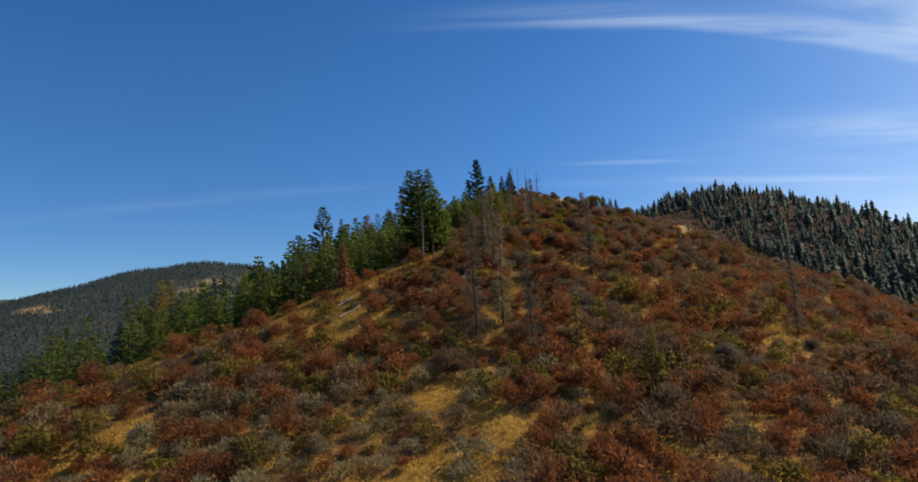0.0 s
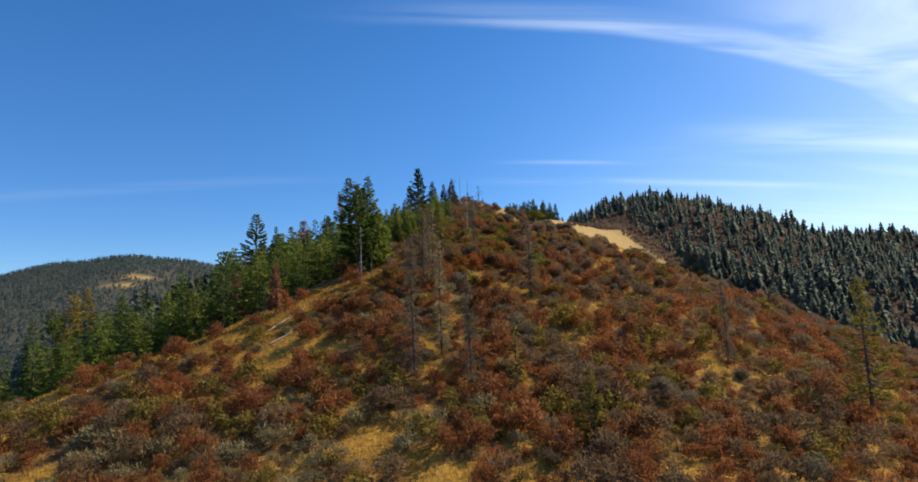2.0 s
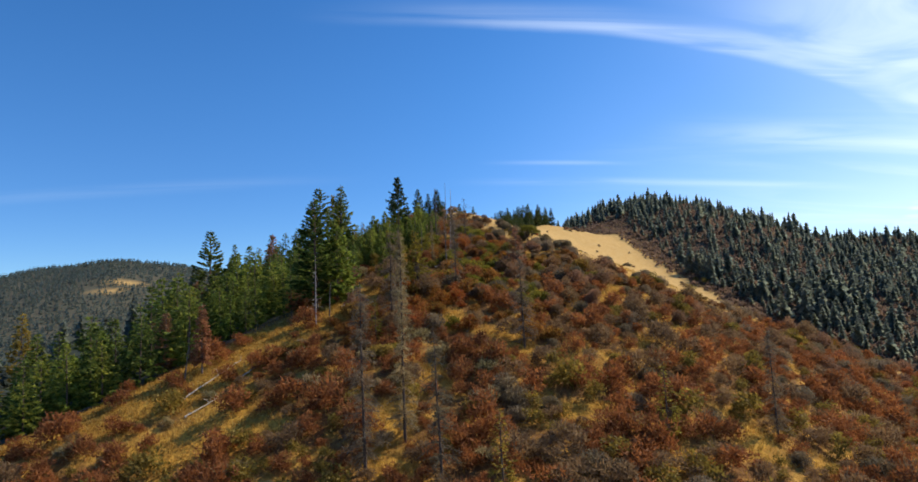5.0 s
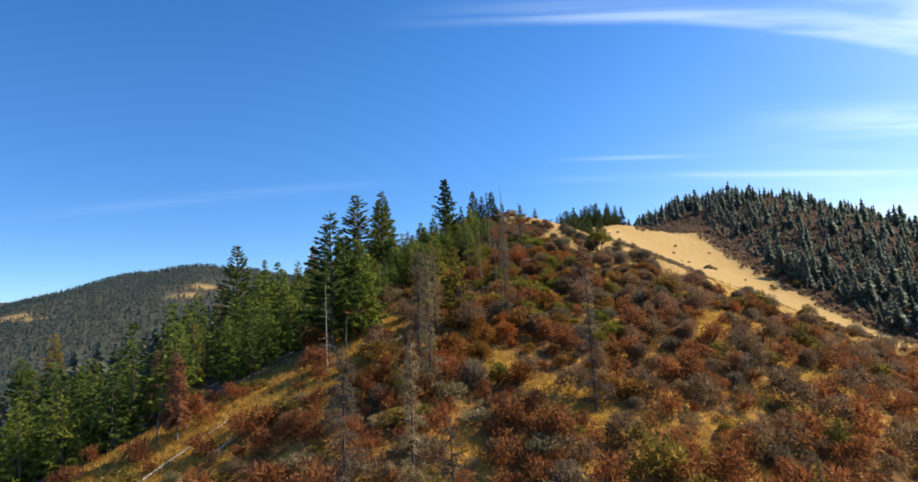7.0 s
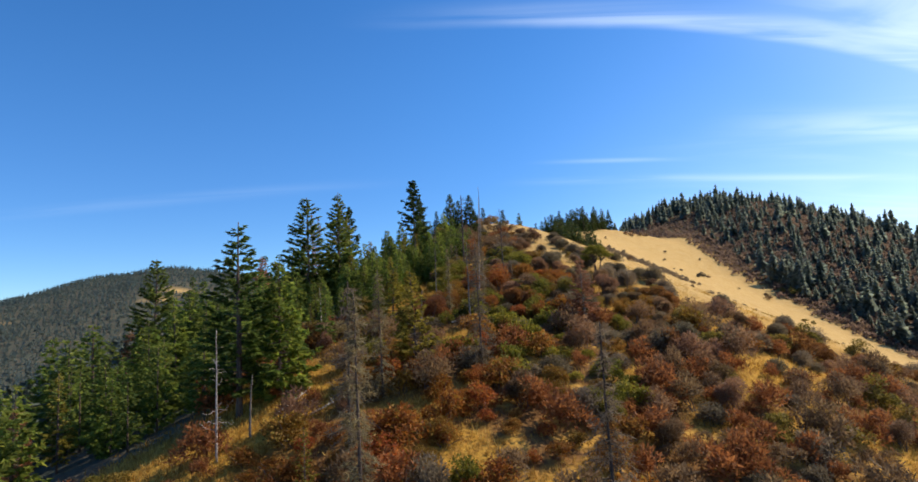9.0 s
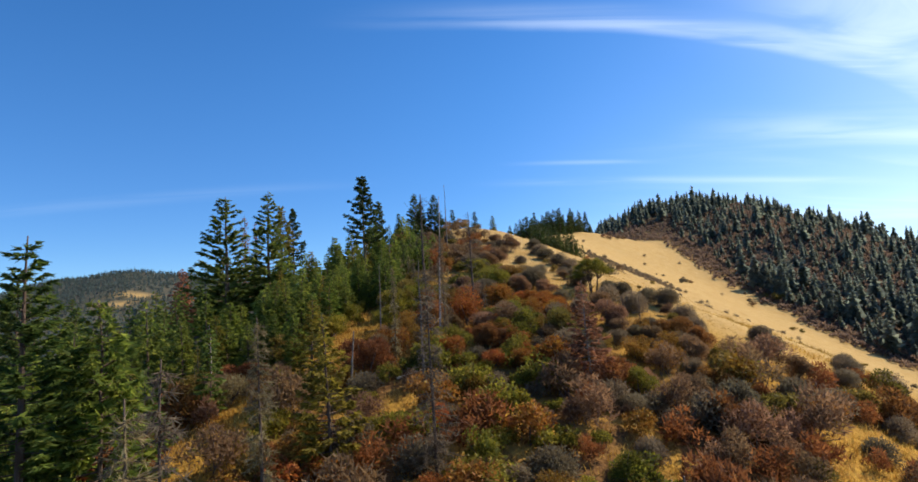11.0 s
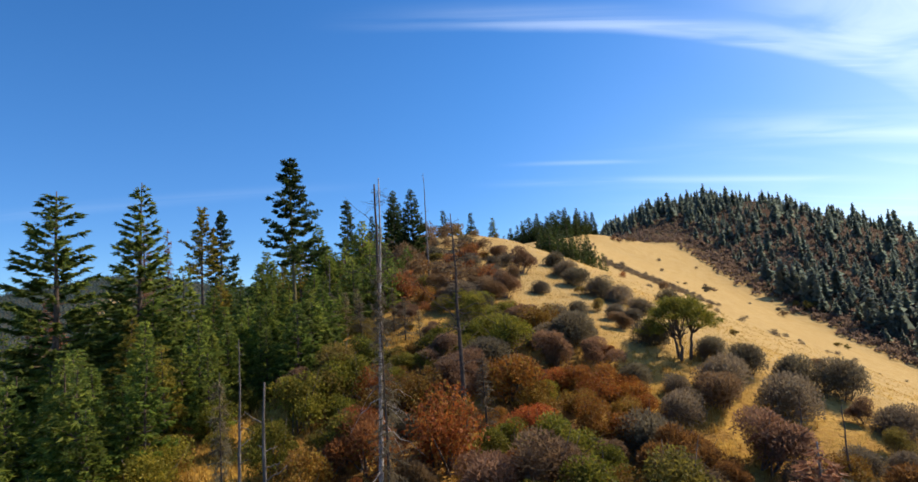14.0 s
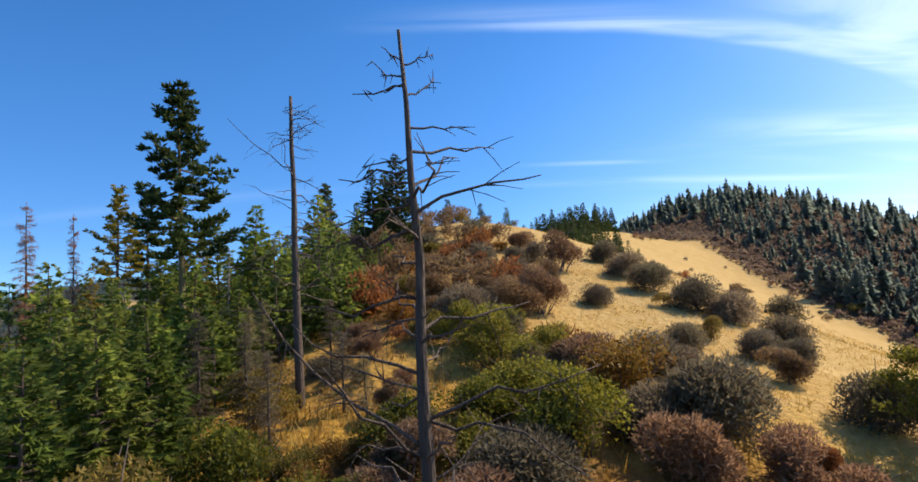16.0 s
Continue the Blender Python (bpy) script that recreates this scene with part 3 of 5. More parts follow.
def snag(name, label, wood, seed, height, boughs=26, reach=2.2, low=0.15, high=0.97, girth=0.012, broken=False, droop=0.0, twigs=3, lean=0.0, taper=0.95, stubs=0, power=1.0, fine=1.0):
    """A dead standing conifer with bare, bent boughs."""
    rng = np.random.default_rng(seed)
    tree = thing(name, label, "dead tree")
    line, u = trunk_line(rng, height, 0.05, 12)
    line[:, 0] -= lean * height * u
    trunk = Geo()
    trunk.tube(line, height * girth * (1 - (0.72 if broken else 0.94) * u) + 0.02, 8)
    part("trunk", trunk, wood, tree, even=True)
    haze = Geo()
    for k in range(boughs):
        f = rng.uniform(low, high) if k > 4 else rng.uniform(min(0.5, high * 0.6), high)
        t = rng.uniform(0, 6.28)
        length = reach * rng.uniform(0.25, 1.1) * (1.13 - taper * f**power)
        out = np.array([math.cos(t), math.sin(t), 0.0])
        s = np.linspace(0, 1, 6)
        rise, hook = rng.normal(0.12 - droop, 0.25), rng.normal(0.1 - droop, 0.25)
        path = on_line(line, np.array([f * height]))[0] + out * (length * s)[:, None] + np.array([0, 0, 1.0]) * (length * (rise * s + hook * s * s))[:, None]
        path[1:] += rng.normal(0, 0.035, (5, 3)) * length
        g = Geo()
        g.tube(path, (0.012 + 0.009 * length) * fine * (1 - 0.8 * s) + 0.004, 5)
        for _ in range(int(twigs * rng.uniform(0.4, 1.6))):
            q = rng.uniform(0.3, 0.98)
            c = np.array([np.interp(q, s, path[:, i]) for i in range(3)])
            w = out * 0.6 + rng.normal(0, 0.6, 3)
            w /= np.linalg.norm(w)
            l = length * rng.uniform(0.12, 0.4)
            e = np.linspace(0, 1, 3)
            haze.tube(c + w * (l * e)[:, None] + np.array([0, 0, -0.15 * l]) * (e**2)[:, None], 0.010 * (1 - 0.7 * e) + 0.002, 3, closed=False)
        part("branch", g, wood, tree)
    for k in range(stubs):
        f = rng.uniform(0.3, 0.97)
        t = rng.uniform(0, 6.28)
        a = on_line(line, np.array([f * height]))[0]
        w = np.array([math.cos(t), math.sin(t), rng.normal(0, 0.3)]) * rng.uniform(0.08, 0.24)
        haze.tube(a + w * np.linspace(0, 1, 3)[:, None], [0.022, 0.014, 0.006], 4)
    if haze.n:
        tagged(part("twig_haze", haze, wood, tree), kind="stuff")
    return tree


def twiggy_snag(name, label, wood, needles, seed, height, reach, thin=0.5):
    """A dying fir: a grey stem in a haze of fine bare twigs, with a few needles left."""
    rng = np.random.default_rng(seed)
    tree = thing(name, label, "dead tree")
    line, u = trunk_line(rng, height, 0.04)
    trunk, limbs, haze = Geo(), Geo(), Geo()
    trunk.tube(line, height * 0.0095 * (1 - 0.9 * u) + 0.015, 7)
    for k in range(int(height * 9)):
        f = rng.uniform(0.08, 0.97)
        t = rng.uniform(0, 6.28)
        length = reach * (1 - 0.8 * f) * rng.uniform(0.3, 1.1)
        out = np.array([math.cos(t), math.sin(t), 0.0])
        s = np.linspace(0, 1, 4)
        path = on_line(line, np.array([f * height]))[0] + out * (length * s)[:, None] + np.array([0, 0, 1.0]) * (length * (rng.normal(-0.15, 0.2) * s - 0.2 * s * s + 0.25 * f * s))[:, None]
        limbs.tube(path, 0.026 * (1 - 0.8 * s) + 0.006, 3, closed=False)
        m = int(10 + length * 44 * thin)
        q = rng.uniform(0.2, 1, m)
        p = np.stack([np.interp(q, s, path[:, c]) for c in range(3)], -1)
        haze.leaves(p, out * 0.5 + rng.normal(0, 0.6, (m, 3)) - [0, 0, 0.25], rng.uniform(0.25, 0.75, m), 0.055, rng)
    part("trunk", trunk, wood, tree, even=True)
    tagged(part("branching", limbs, wood, tree), kind="stuff")
    tagged(part("twig_haze", haze, needles, tree), kind="stuff")
    return tree


def oak(name, label, seed, height=5.5, reach=3.1, stems=3):
    """A small oak: a few stems from one foot, crooked limbs, one domed crown of leaf clumps."""
    rng = np.random.default_rng(seed)
    tree = thing(name, label, "oak tree")
    wood, crown = Geo(), Geo()
    forks = []
    for k in range(stems):
        t = 6.28 * k / stems + rng.uniform(-0.3, 0.3)
        base = np.array([0.55 * math.cos(t), 0.3 * math.sin(t), -0.2])
        fork = base + [0.35 * math.cos(t), 0.35 * math.sin(t), height * rng.uniform(0.36, 0.46)]
        s = np.linspace(0, 1, 6)[:, None]
        stem = base + (fork - base) * s + rng.normal(0, 0.07, (6, 3)) * np.sin(s * 3.1)
        wood.tube(stem, np.linspace(0.17, 0.10, 6), 8, closed=False)
        forks.append(fork)
    clumps = 62
    for k in range(clumps):
        f = (k + 0.5) / clumps
        t, u = k * 2.4 + rng.normal(0, 0.2), math.sqrt(f)
        r = reach * u * rng.uniform(0.8, 1.0)
        c = np.array([r * math.cos(t), r * math.sin(t), height * (0.97 - 0.34 * u**2.2) - abs(rng.normal(0, 0.55)) + 0.15])
        fork = forks[int(np.argmin([np.hypot(*(c - q)[:2]) for q in forks]))]
        e = np.linspace(0, 1, 6)[:, None]
        mid = (fork + c) / 2 + rng.normal(0, 0.22, 3) + [0, 0, 0.1]
        limb = (1 - e) ** 2 * fork + 2 * e * (1 - e) * mid + e**2 * c
        limb[1:-1] += rng.normal(0, 0.05, (4, 3))
        wood.tube(limb, np.linspace(0.055, 0.012, 6), 4, closed=False)
        for _ in range(5):
            q = c + rng.normal(0, 1, 3) * [0.36, 0.36, 0.16]
            m = 70
            crown.leaves(q + rng.normal(0, 1, (m, 3)) * [0.22, 0.22, 0.11], rng.normal(0, 1, (m, 3)) + [0, 0, 0.3], rng.uniform(0.09, 0.17, m), 0.085, rng)
    part("trunk", wood, BARK, tree, even=True)
    part("crown", crown, GREENOAK, tree)
    return tree


# ---- shrubs ----


def shrub(name, label, leaves, seed, size=1.0, tall=1.1, lobes=7, count=900, blade=0.16, kind="mound", stems=14, category="shrub", broad=0.55, coarse=False):
    """A bush about two metres wide: stems from one root and lobes of small leaves."""
    rng = np.random.default_rng(seed)
    bush = thing(name, label, category)
    wood, crown = Geo(), Geo()
    centre, radius = [], []
    for k in range(lobes):
        t, r = rng.uniform(0, 6.28), size * math.sqrt(rng.random()) * 0.62
        centre.append((r * math.cos(t), r * math.sin(t), tall * size * rng.uniform(0.24, 0.85) * (1.15 - 0.65 * r / size)))
        radius.append(size * rng.uniform(0.36, 0.56))
    centre, radius = np.array(centre), np.array(radius)
    if kind == "round":      # one close dome
        centre, radius = centre * [0.45, 0.45, 0.75], radius * 1.45
    for k in range(stems):
        c = centre[k % lobes] + rng.normal(0, 0.3, 3) * radius[k % lobes]
        top = c + np.array([c[0] * 0.4, c[1] * 0.4, radius[k % lobes] * rng.uniform(0.3, 1.0)])
        s = np.linspace(0, 1, 3)[:, None]
        root = np.array([*rng.normal(0, 0.12 * size, 2), -0.15])
        wood.tube(root + (top - root) * s + rng.normal(0, 0.04, (3, 3)) * s, np.linspace(0.03, 0.006, 3) * size, 3, closed=False)
    k = rng.integers(0, lobes, count)
    w = rng.normal(size=(count, 3))
    w[:, 2] = np.where(w[:, 2] < -0.6, -w[:, 2], w[:, 2])
    w /= np.linalg.norm(w, axis=1, keepdims=True)
    deep = rng.random(count) ** 0.35
    at = centre[k] + w * (radius[k] * deep)[:, None] * [1, 1, 0.95]
    at[:, 2] = np.maximum(at[:, 2], 0.04)
    if kind in ("mound", "round"):      # fine upright twigs, fuzzy and close
        crown.leaves(at, w * 0.6 + rng.normal(0, 0.6, (count, 3)) + [0, 0, 0.3], rng.uniform(0.6, 1.4, count) * blade * 1.4, blade * 0.52, rng)
    elif kind == "leafy":
        crown.leaves(at, rng.normal(size=(count, 3)) + w * 0.5, rng.uniform(0.7, 1.4, count) * blade, blade * broad, rng, tri=coarse)
    else:                    # wiry
        crown.leaves(at, w + rng.normal(0, 0.5, (count, 3)) + [0, 0, 0.5], rng.uniform(0.6, 1.6, count) * blade * 1.6, blade * 0.3, rng)
    tagged(part("stemwork", wood, STEM, bush), kind="stuff")
    part("foliage", crown, leaves, bush)
    return bush


def leaf_mesh(bush):
    return next(c.data for c in bush.children if c.name.startswith("foliage"))


def joined(name, label, category, sources, spots, material):
    """Many plants as one mesh, drawn from the parts of the sources."""
    rng = np.random.default_rng(len(spots))
    geo = Geo()
    data = []
    for me in sources:
        v = np.empty(len(me.vertices) * 3)
        me.vertices.foreach_get("co", v)
        f = np.empty(len(me.loops), np.int32)
        me.loops.foreach_get("vertex_index", f)
        data.append((v.reshape(-1, 3), f.reshape(-1, 3)))
    z = ground_height(spots[:, 0], spots[:, 1])
    for (x, y, size), h in zip(spots, z):
        v, f = data[rng.integers(len(data))]
        t = rng.uniform(0, 6.28)
        c, s = math.cos(t) * size, math.sin(t) * size
        tall = size * rng.uniform(0.85, 1.15)
        geo.add(np.stack([v[:, 0] * c - v[:, 1] * s + x, v[:, 0] * s + v[:, 1] * c + y, v[:, 2] * tall + h - 0.08], -1), f)
    return tagged(new(name, geo.mesh(name, material)), label, category, kind="stuff")


def scatter(rng, x0, x1, y0, y1, n, keep, apart):
    """Chance places in a field, thinned to a least distance and by keep(x, y) from 0 to 1."""
    x, y = rng.uniform(x0, x1, n), rng.uniform(y0, y1, n)
    ok = rng.random(n) < keep(x, y)
    x, y = x[ok], y[ok]
    cells, out = {}, []
    for px, py in zip(x, y):
        cx, cy = int(px // apart), int(py // apart)
        if all((px - qx) ** 2 + (py - qy) ** 2 > apart * apart for i in (-1, 0, 1) for j in (-1, 0, 1) for qx, qy in cells.get((cx + i, cy + j), ())):
            cells.setdefault((cx, cy), []).append((px, py))
            out.append((px, py))
    return np.array(out).reshape(-1, 2)


def flat_left(y):
    return np.interp(np.clip(y, -400, 900), FINE_Y, FLAT_L)


# ---- the kinds of plants ----
FIRS = [
    conifer("fir_tree", "dark green fir on the shaded slope", FIR, 11, 18, 3.7, 0.10, 0.38, 7, 0.66, 1.1),
    conifer("fir_tree", "dark green narrow fir on the shaded slope", FIR, 12, 18, 2.8, 0.14, 0.38, 6, 0.62, 1.1, droop=0.45),
    conifer("fir_tree", "dark green fir with an open crown", FIR, 13, 20, 4.2, 0.22, 0.50, 6, 0.74, 1.0, gaps=0.2, lift=0.5),
]
YOUNGS = [
    conifer("young_fir", "young bright green fir among the trees", YOUNG, 21, 9, 3.1, 0.02, 0.36, 7, 0.60, 1.25, droop=0.2, shape=0.8),
    conifer("young_fir", "young green fir with a pointed top", YOUNG, 22, 10, 2.9, 0.03, 0.38, 7, 0.60, 1.25, droop=0.25, shape=0.8),
    conifer("young_fir", "young lush green fir in the thicket", YOUNG, 23, 9, 2.9, 0.02, 0.38, 7, 0.58, 1.2, droop=0.25, shape=0.8),
]
WOOD_FIRS = [
    conifer("fir_tree", "dark green fir in the wood", FIR, 14, 18, 4.2, 0.06, 0.9, 7, 1.2, 0.8, light=True),
    conifer("fir_tree", "dark green narrow fir in the wood", FIR, 15, 18, 3.4, 0.08, 0.9, 7, 1.2, 0.85, droop=0.45, light=True),
    conifer("fir_tree", "dark green open fir in the wood", FIR, 16, 18, 4.4, 0.16, 1.0, 7, 1.2, 0.85, gaps=0.2, lift=0.5, light=True),
]
WOOD_YOUNGS = [
    conifer("young_fir", "young bright green fir in the thicket", YOUNG, 24, 9, 3.3, 0.02, 0.50, 7, 0.66, 1.2, droop=0.15, light=True, shape=0.75),
    conifer("young_fir", "young green fir with a pointed top", YOUNG, 25, 10, 2.9, 0.03, 0.52, 7, 0.66, 1.2, droop=0.2, light=True, shape=0.75),
    conifer("young_fir", "young dull green fir in the wood", FIR, 26, 9, 3.2, 0.02, 0.52, 7, 0.66, 1.2, droop=0.2, light=True, shape=0.75),
]
YELLOWS = [
    conifer("yellowing_fir", "young fir with yellow-green needles", YELLOWING, 31, 10, 2.8, 0.06, 0.36, 6, 0.5, 1.15, droop=0.2),
    conifer("yellowing_fir", "slender fir with thin yellowish needles", YELLOWING, 32, 11, 1.9, 0.12, 0.42, 5, 0.42, 0.8, gaps=0.2),
]
DEADFIRS = [
    conifer("dead_fir", "dead fir with rust-brown needles", DEADNEEDLE, 41, 11, 2.9, 0.06, 0.34, 7, 0.40, 1.3, wood=GREYWOOD, gaps=0.1, droop=0.5, category="dead tree"),
    conifer("dead_fir", "small dead fir with drooping red-brown needles", DEADNEEDLE, 42, 9, 1.5, 0.22, 0.26, 7, 0.42, 1.5, wood=GREYWOOD, droop=0.8, category="dead tree"),
]
LAYERED = [
    conifer("layered_fir", "tall fir with wide upswept layered boughs", FIR, 17, 24, 5.2, 0.16, 0.74, 7, 0.70, 2.6, droop=0.18, lift=0.58, shape=0.8, gaps=0.16),
    conifer("layered_fir", "tall green fir with a broad conical crown", FIR, 18, 24, 4.7, 0.14, 0.72, 7, 0.72, 2.1, droop=0.22, lift=0.5, shape=0.8, gaps=0.14),
]
DARK_FIRS = [
    conifer("dark_fir", "dark dense fir on the crest", PINE, 19, 18, 4.0, 0.14, 0.42, 8, 0.62, 1.5, droop=0.2, lift=0.4),
    conifer("dark_fir", "dark narrow fir on the skyline", PINE, 20, 18, 3.2, 0.12, 0.42, 7, 0.60, 1.4, droop=0.3),
    conifer("dark_fir", "dark green fir behind the crest", PINE, 27, 18, 4.0, 0.06, 0.9, 7, 1.2, 1.0, light=True),
]
TALL_PINE = tufted_pine("tall_pine", "tall lone pine with flat dark boughs", PINE, 51, 24, 3.9, 0.40, 58, 0.56, wood=MOSSBARK, flat=0.6)
BROWN_PINE = tufted_pine("browning_pine", "tall pine with partly browned needles", YELLOWING, 54, 22, 3.8, 0.40, 56, 0.45)
THIN_PINE = tufted_pine("thin_pine", "slim pine with sparse needles", PINE, 55, 16, 2.6, 0.25, 52, 0.45)
FOREPINE = tufted_pine("open_pine", "open pine with fine pale needles", YELLOWING, 56, 24, 4.6, 0.18, 80, 0.30, flat=0.9)
TWIGGY = [
    twiggy_snag("dying_fir", "dying fir with grey bare twigs", DARKWOOD, GREYBUSH, 61, 18, 2.7, 0.34),
    twiggy_snag("dying_fir", "dying fir with thin grey-green twigs", DARKWOOD, SAGE, 62, 18, 2.4, 0.42),
    twiggy_snag("dying_fir", "dead fir in a haze of pale twigs", DARKWOOD, GREYBUSH, 63, 14, 2.4, 0.26),
]
REDTWIG = twiggy_snag("dead_fir", "tall dead fir with fine reddish twigs", BARK, DEADNEEDLE, 64, 22, 3.0, 0.30)

# ---- named trees: kind, x, y, height, turn ----


def tree_at(master, full, x, y, height, turn=0.0, slim=1.0, label=""):
    ob = place_copy(master, x, y, turn, height / full * slim, 0.1, label, tall=1 / slim)
    return ob


tree_at(TALL_PINE, 24, 9.2, 212.8, 21.6, 40)
tree_at(LAYERED[1], 24, -9.5, 213.9, 26.2, 10, 1.2)
tree_at(LAYERED[0], 24, -15.3, 207.4, 27.4, 120, 1.3)
tree_at(BROWN_PINE, 22, -15.8, 252.9, 22.7, 30)
tree_at(THIN_PINE, 16, -13.4, 256.5, 21, 70)
tree_at(THIN_PINE, 16, 7.8, 286.5, 21.7, 0)
tree_at(DARK_FIRS[0], 18, 19.6, 290.7, 20.8, 130)
tree_at(DARK_FIRS[1], 18, 14.2, 284.0, 14.5, 30)
tree_at(DARK_FIRS[0], 18, 24.0, 238.1, 12.5, 90, 1.15)
tree_at(DARK_FIRS[1], 18, 20.9, 240.5, 11.2, 30, 1.2)
tree_at(DARK_FIRS[1], 18, 33.9, 320.8, 20.3, 100)
tree_at(DARK_FIRS[1], 18, 45.3, 345.7, 20.6, 10)
tree_at(FIRS[0], 18, 49.5, 322.0, 13.5, 80)
tree_at(DARK_FIRS[0], 18, 160.3, 566.2, 21.0, 0)
tree_at(DARK_FIRS[1], 18, 114.2, 548.7, 28.5, 60)
tree_at(LAYERED[1], 24, -8.6, 142.5, 22.7, 60, 1.3)
tree_at(YOUNGS[0], 9, -4.6, 145.0, 16, 160, 0.9)
tree_at(LAYERED[0], 24, -45.6, 198.4, 27.2, 200, 1.2)
tree_at(FIRS[1], 18, -40.0, 204.0, 20, 20)
tree_at(YELLOWS[0], 10, -84.0, 164.0, 23, 40, 0.9)
tree_at(YOUNGS[1], 10, -70.0, 160.5, 17, 10)
tree_at(YELLOWS[0], 10, -111.0, 225.0, 25, 90, 0.85)
tree_at(YOUNGS[0], 9, -126.0, 232.0, 22, 200, 0.9)
tree_at(FOREPINE, 24, 76.0, 91.0, 24, 0)
tree_at(YELLOWS[0], 10, 24.2, 75.5, 9.5, 0)
tree_at(YELLOWS[1], 11, 17.2, 86.5, 11, 0)
tree_at(YELLOWS[1], 11, 41.2, 98.5, 10.5, 50)
tree_at(YELLOWS[1], 11, 3.5, 122.7, 7.7, 30)
tree_at(YELLOWS[0], 10, 11.7, 146.0, 12.3, 200)
tree_at(YELLOWS[0], 10, 7.8, 160.8, 9.4, 10, 1.15)
tree_at(DEADFIRS[0], 11, 35.7, 157.8, 11.0, 0)
tree_at(DEADFIRS[1], 9, -24.0, 122.6, 11.2, 0, 0.9)
tree_at(TWIGGY[0], 18, 2.7, 94.3, 22, 0)
tree_at(TWIGGY[1], 18, 7.4, 99.0, 20, 80)
tree_at(TWIGGY[2], 14, 11.2, 91.5, 17.5, 160)
tree_at(TWIGGY[2], 14, 27.8, 120.0, 17, 30)
tree_at(TWIGGY[1], 18, 8.0, 122.6, 18.5, 30)
tree_at(TWIGGY[2], 14, 6.2, 128.9, 16.8, 0)
tree_at(TWIGGY[0], 18, 19.6, 144.0, 16, 60)
tree_at(TWIGGY[1], 18, 8.1, 140.3, 14.4, 10)
tree_at(TWIGGY[0], 18, 58.6, 102.0, 15, 100)
tree_at(TWIGGY[0], 18, 22.0, 169.8, 12.5, 100, 0.7)
tree_at(TWIGGY[1], 18, 16.3, 163.2, 10.7, 200, 0.7)

snag("snag", "tall bare grey snag with short stubs", STREAKWOOD, 71, 16.8, 13, 2.6, 0.03, 0.36, 0.0072, droop=0.45, twigs=2, lean=-0.045, stubs=34).matrix_basis = stand(21.45, 171.4, 0)
snag("snag", "weathered snag with long bent boughs", DARKWOOD, 72, 16.0, 60, 3.6, 0.3, 0.97, 0.0135, broken=True, twigs=4, taper=0.85, power=3.0, fine=0.85, droop=0.12).matrix_basis = stand(20.2, 199.3, 60)
snag("snag", "weathered snag with long hooked boughs", DARKWOOD, 73, 14.6, 54, 2.4, 0.2, 0.97, 0.0125, droop=0.0, twigs=6, lean=-0.012, taper=0.8, power=4.0, fine=0.95).matrix_basis = stand(26.5, 179.3, 20)
snag("snag", "pale crooked snag beside the firs", STREAKWOOD, 75, 12.8, 30, 2.2, 0.15, 0.9, 0.010).matrix_basis = stand(-7.4, 132.6, 0)
snag("snag", "short broken snag with hooked top", GREYWOOD, 76, 6.4, 8, 1.0, 0.4, 0.95, 0.018, broken=True).matrix_basis = stand(-5.4, 136.4, 0)
snag("snag", "pale thin snag among young firs", PALEWOOD, 77, 8.5, 12, 1.0, 0.2, 0.95, 0.009).matrix_basis = stand(-4.0, 166.1, 0)
snag("snag", "short broken stub with peeling bark", GREYWOOD, 78, 5.9, 6, 0.6, 0.2, 0.9, 0.02, broken=True).matrix_basis = stand(12.0, 159.1, 0)
snag("snag", "grey snag behind the oak scrub", GREYWOOD, 79, 12.3, 24, 1.8, 0.2, 0.95, 0.011).matrix_basis = stand(19.1, 158.6, 0)
snag("snag", "thin leaning dead stem", GREYWOOD, 80, 7.5, 5, 0.5, 0.5, 0.9, 0.014, lean=-0.12).matrix_basis = stand(-26.6, 122.4, 0)
snag("snag", "grey dead stem among young firs", GREYWOOD, 81, 9.2, 14, 1.0, 0.3, 0.95, 0.009).matrix_basis = stand(14.2, 172.4, 0)
snag("snag", "bare dead stem on the open slope", BARK, 82, 4.4, 14, 1.0, 0.2, 0.95, 0.012).matrix_basis = stand(44.9, 173.1, 0)
snag("snag", "bare dead stem with reddish twigs", BARK, 83, 4.6, 14, 1.2, 0.2, 0.95, 0.012).matrix_basis = stand(46.8, 171.9, 0)
tree_at(REDTWIG, 22, -22.3, 244.3, 23.5, 0)
tree_at(REDTWIG, 22, -22.6, 254.4, 21.5, 140, 0.8)
snag("snag", "small grey snag with drooping boughs", GREYWOOD, 88, 8.4, 26, 1.6, 0.25, 0.97, 0.010, droop=0.3).matrix_basis = stand(14.2, 207.5, 0)
snag("snag", "dead snag on the crest", GREYWOOD, 87, 15.5, 20, 1.2, 0.3, 0.97, 0.009).matrix_basis = stand(26.0, 226.0, 0)

# a thicket of dead twigs below the weathered snags
for k, (x, y, h) in enumerate(((15.5, 199.0, 6.0), (17.6, 202.6, 5.4), (18.6, 196.4, 5.2), (21.4, 201.6, 4.6), (16.2, 204.6, 5.0), (22.6, 197.2, 4.4), (20.2, 193.6, 4.2), (24.0, 194.0, 3.6))):
    tree_at(TWIGGY[k % 3], 14 if k % 3 == 2 else 18, x, y, h, 50 * k, 1.7, "small dead tree, a thicket of grey twigs")

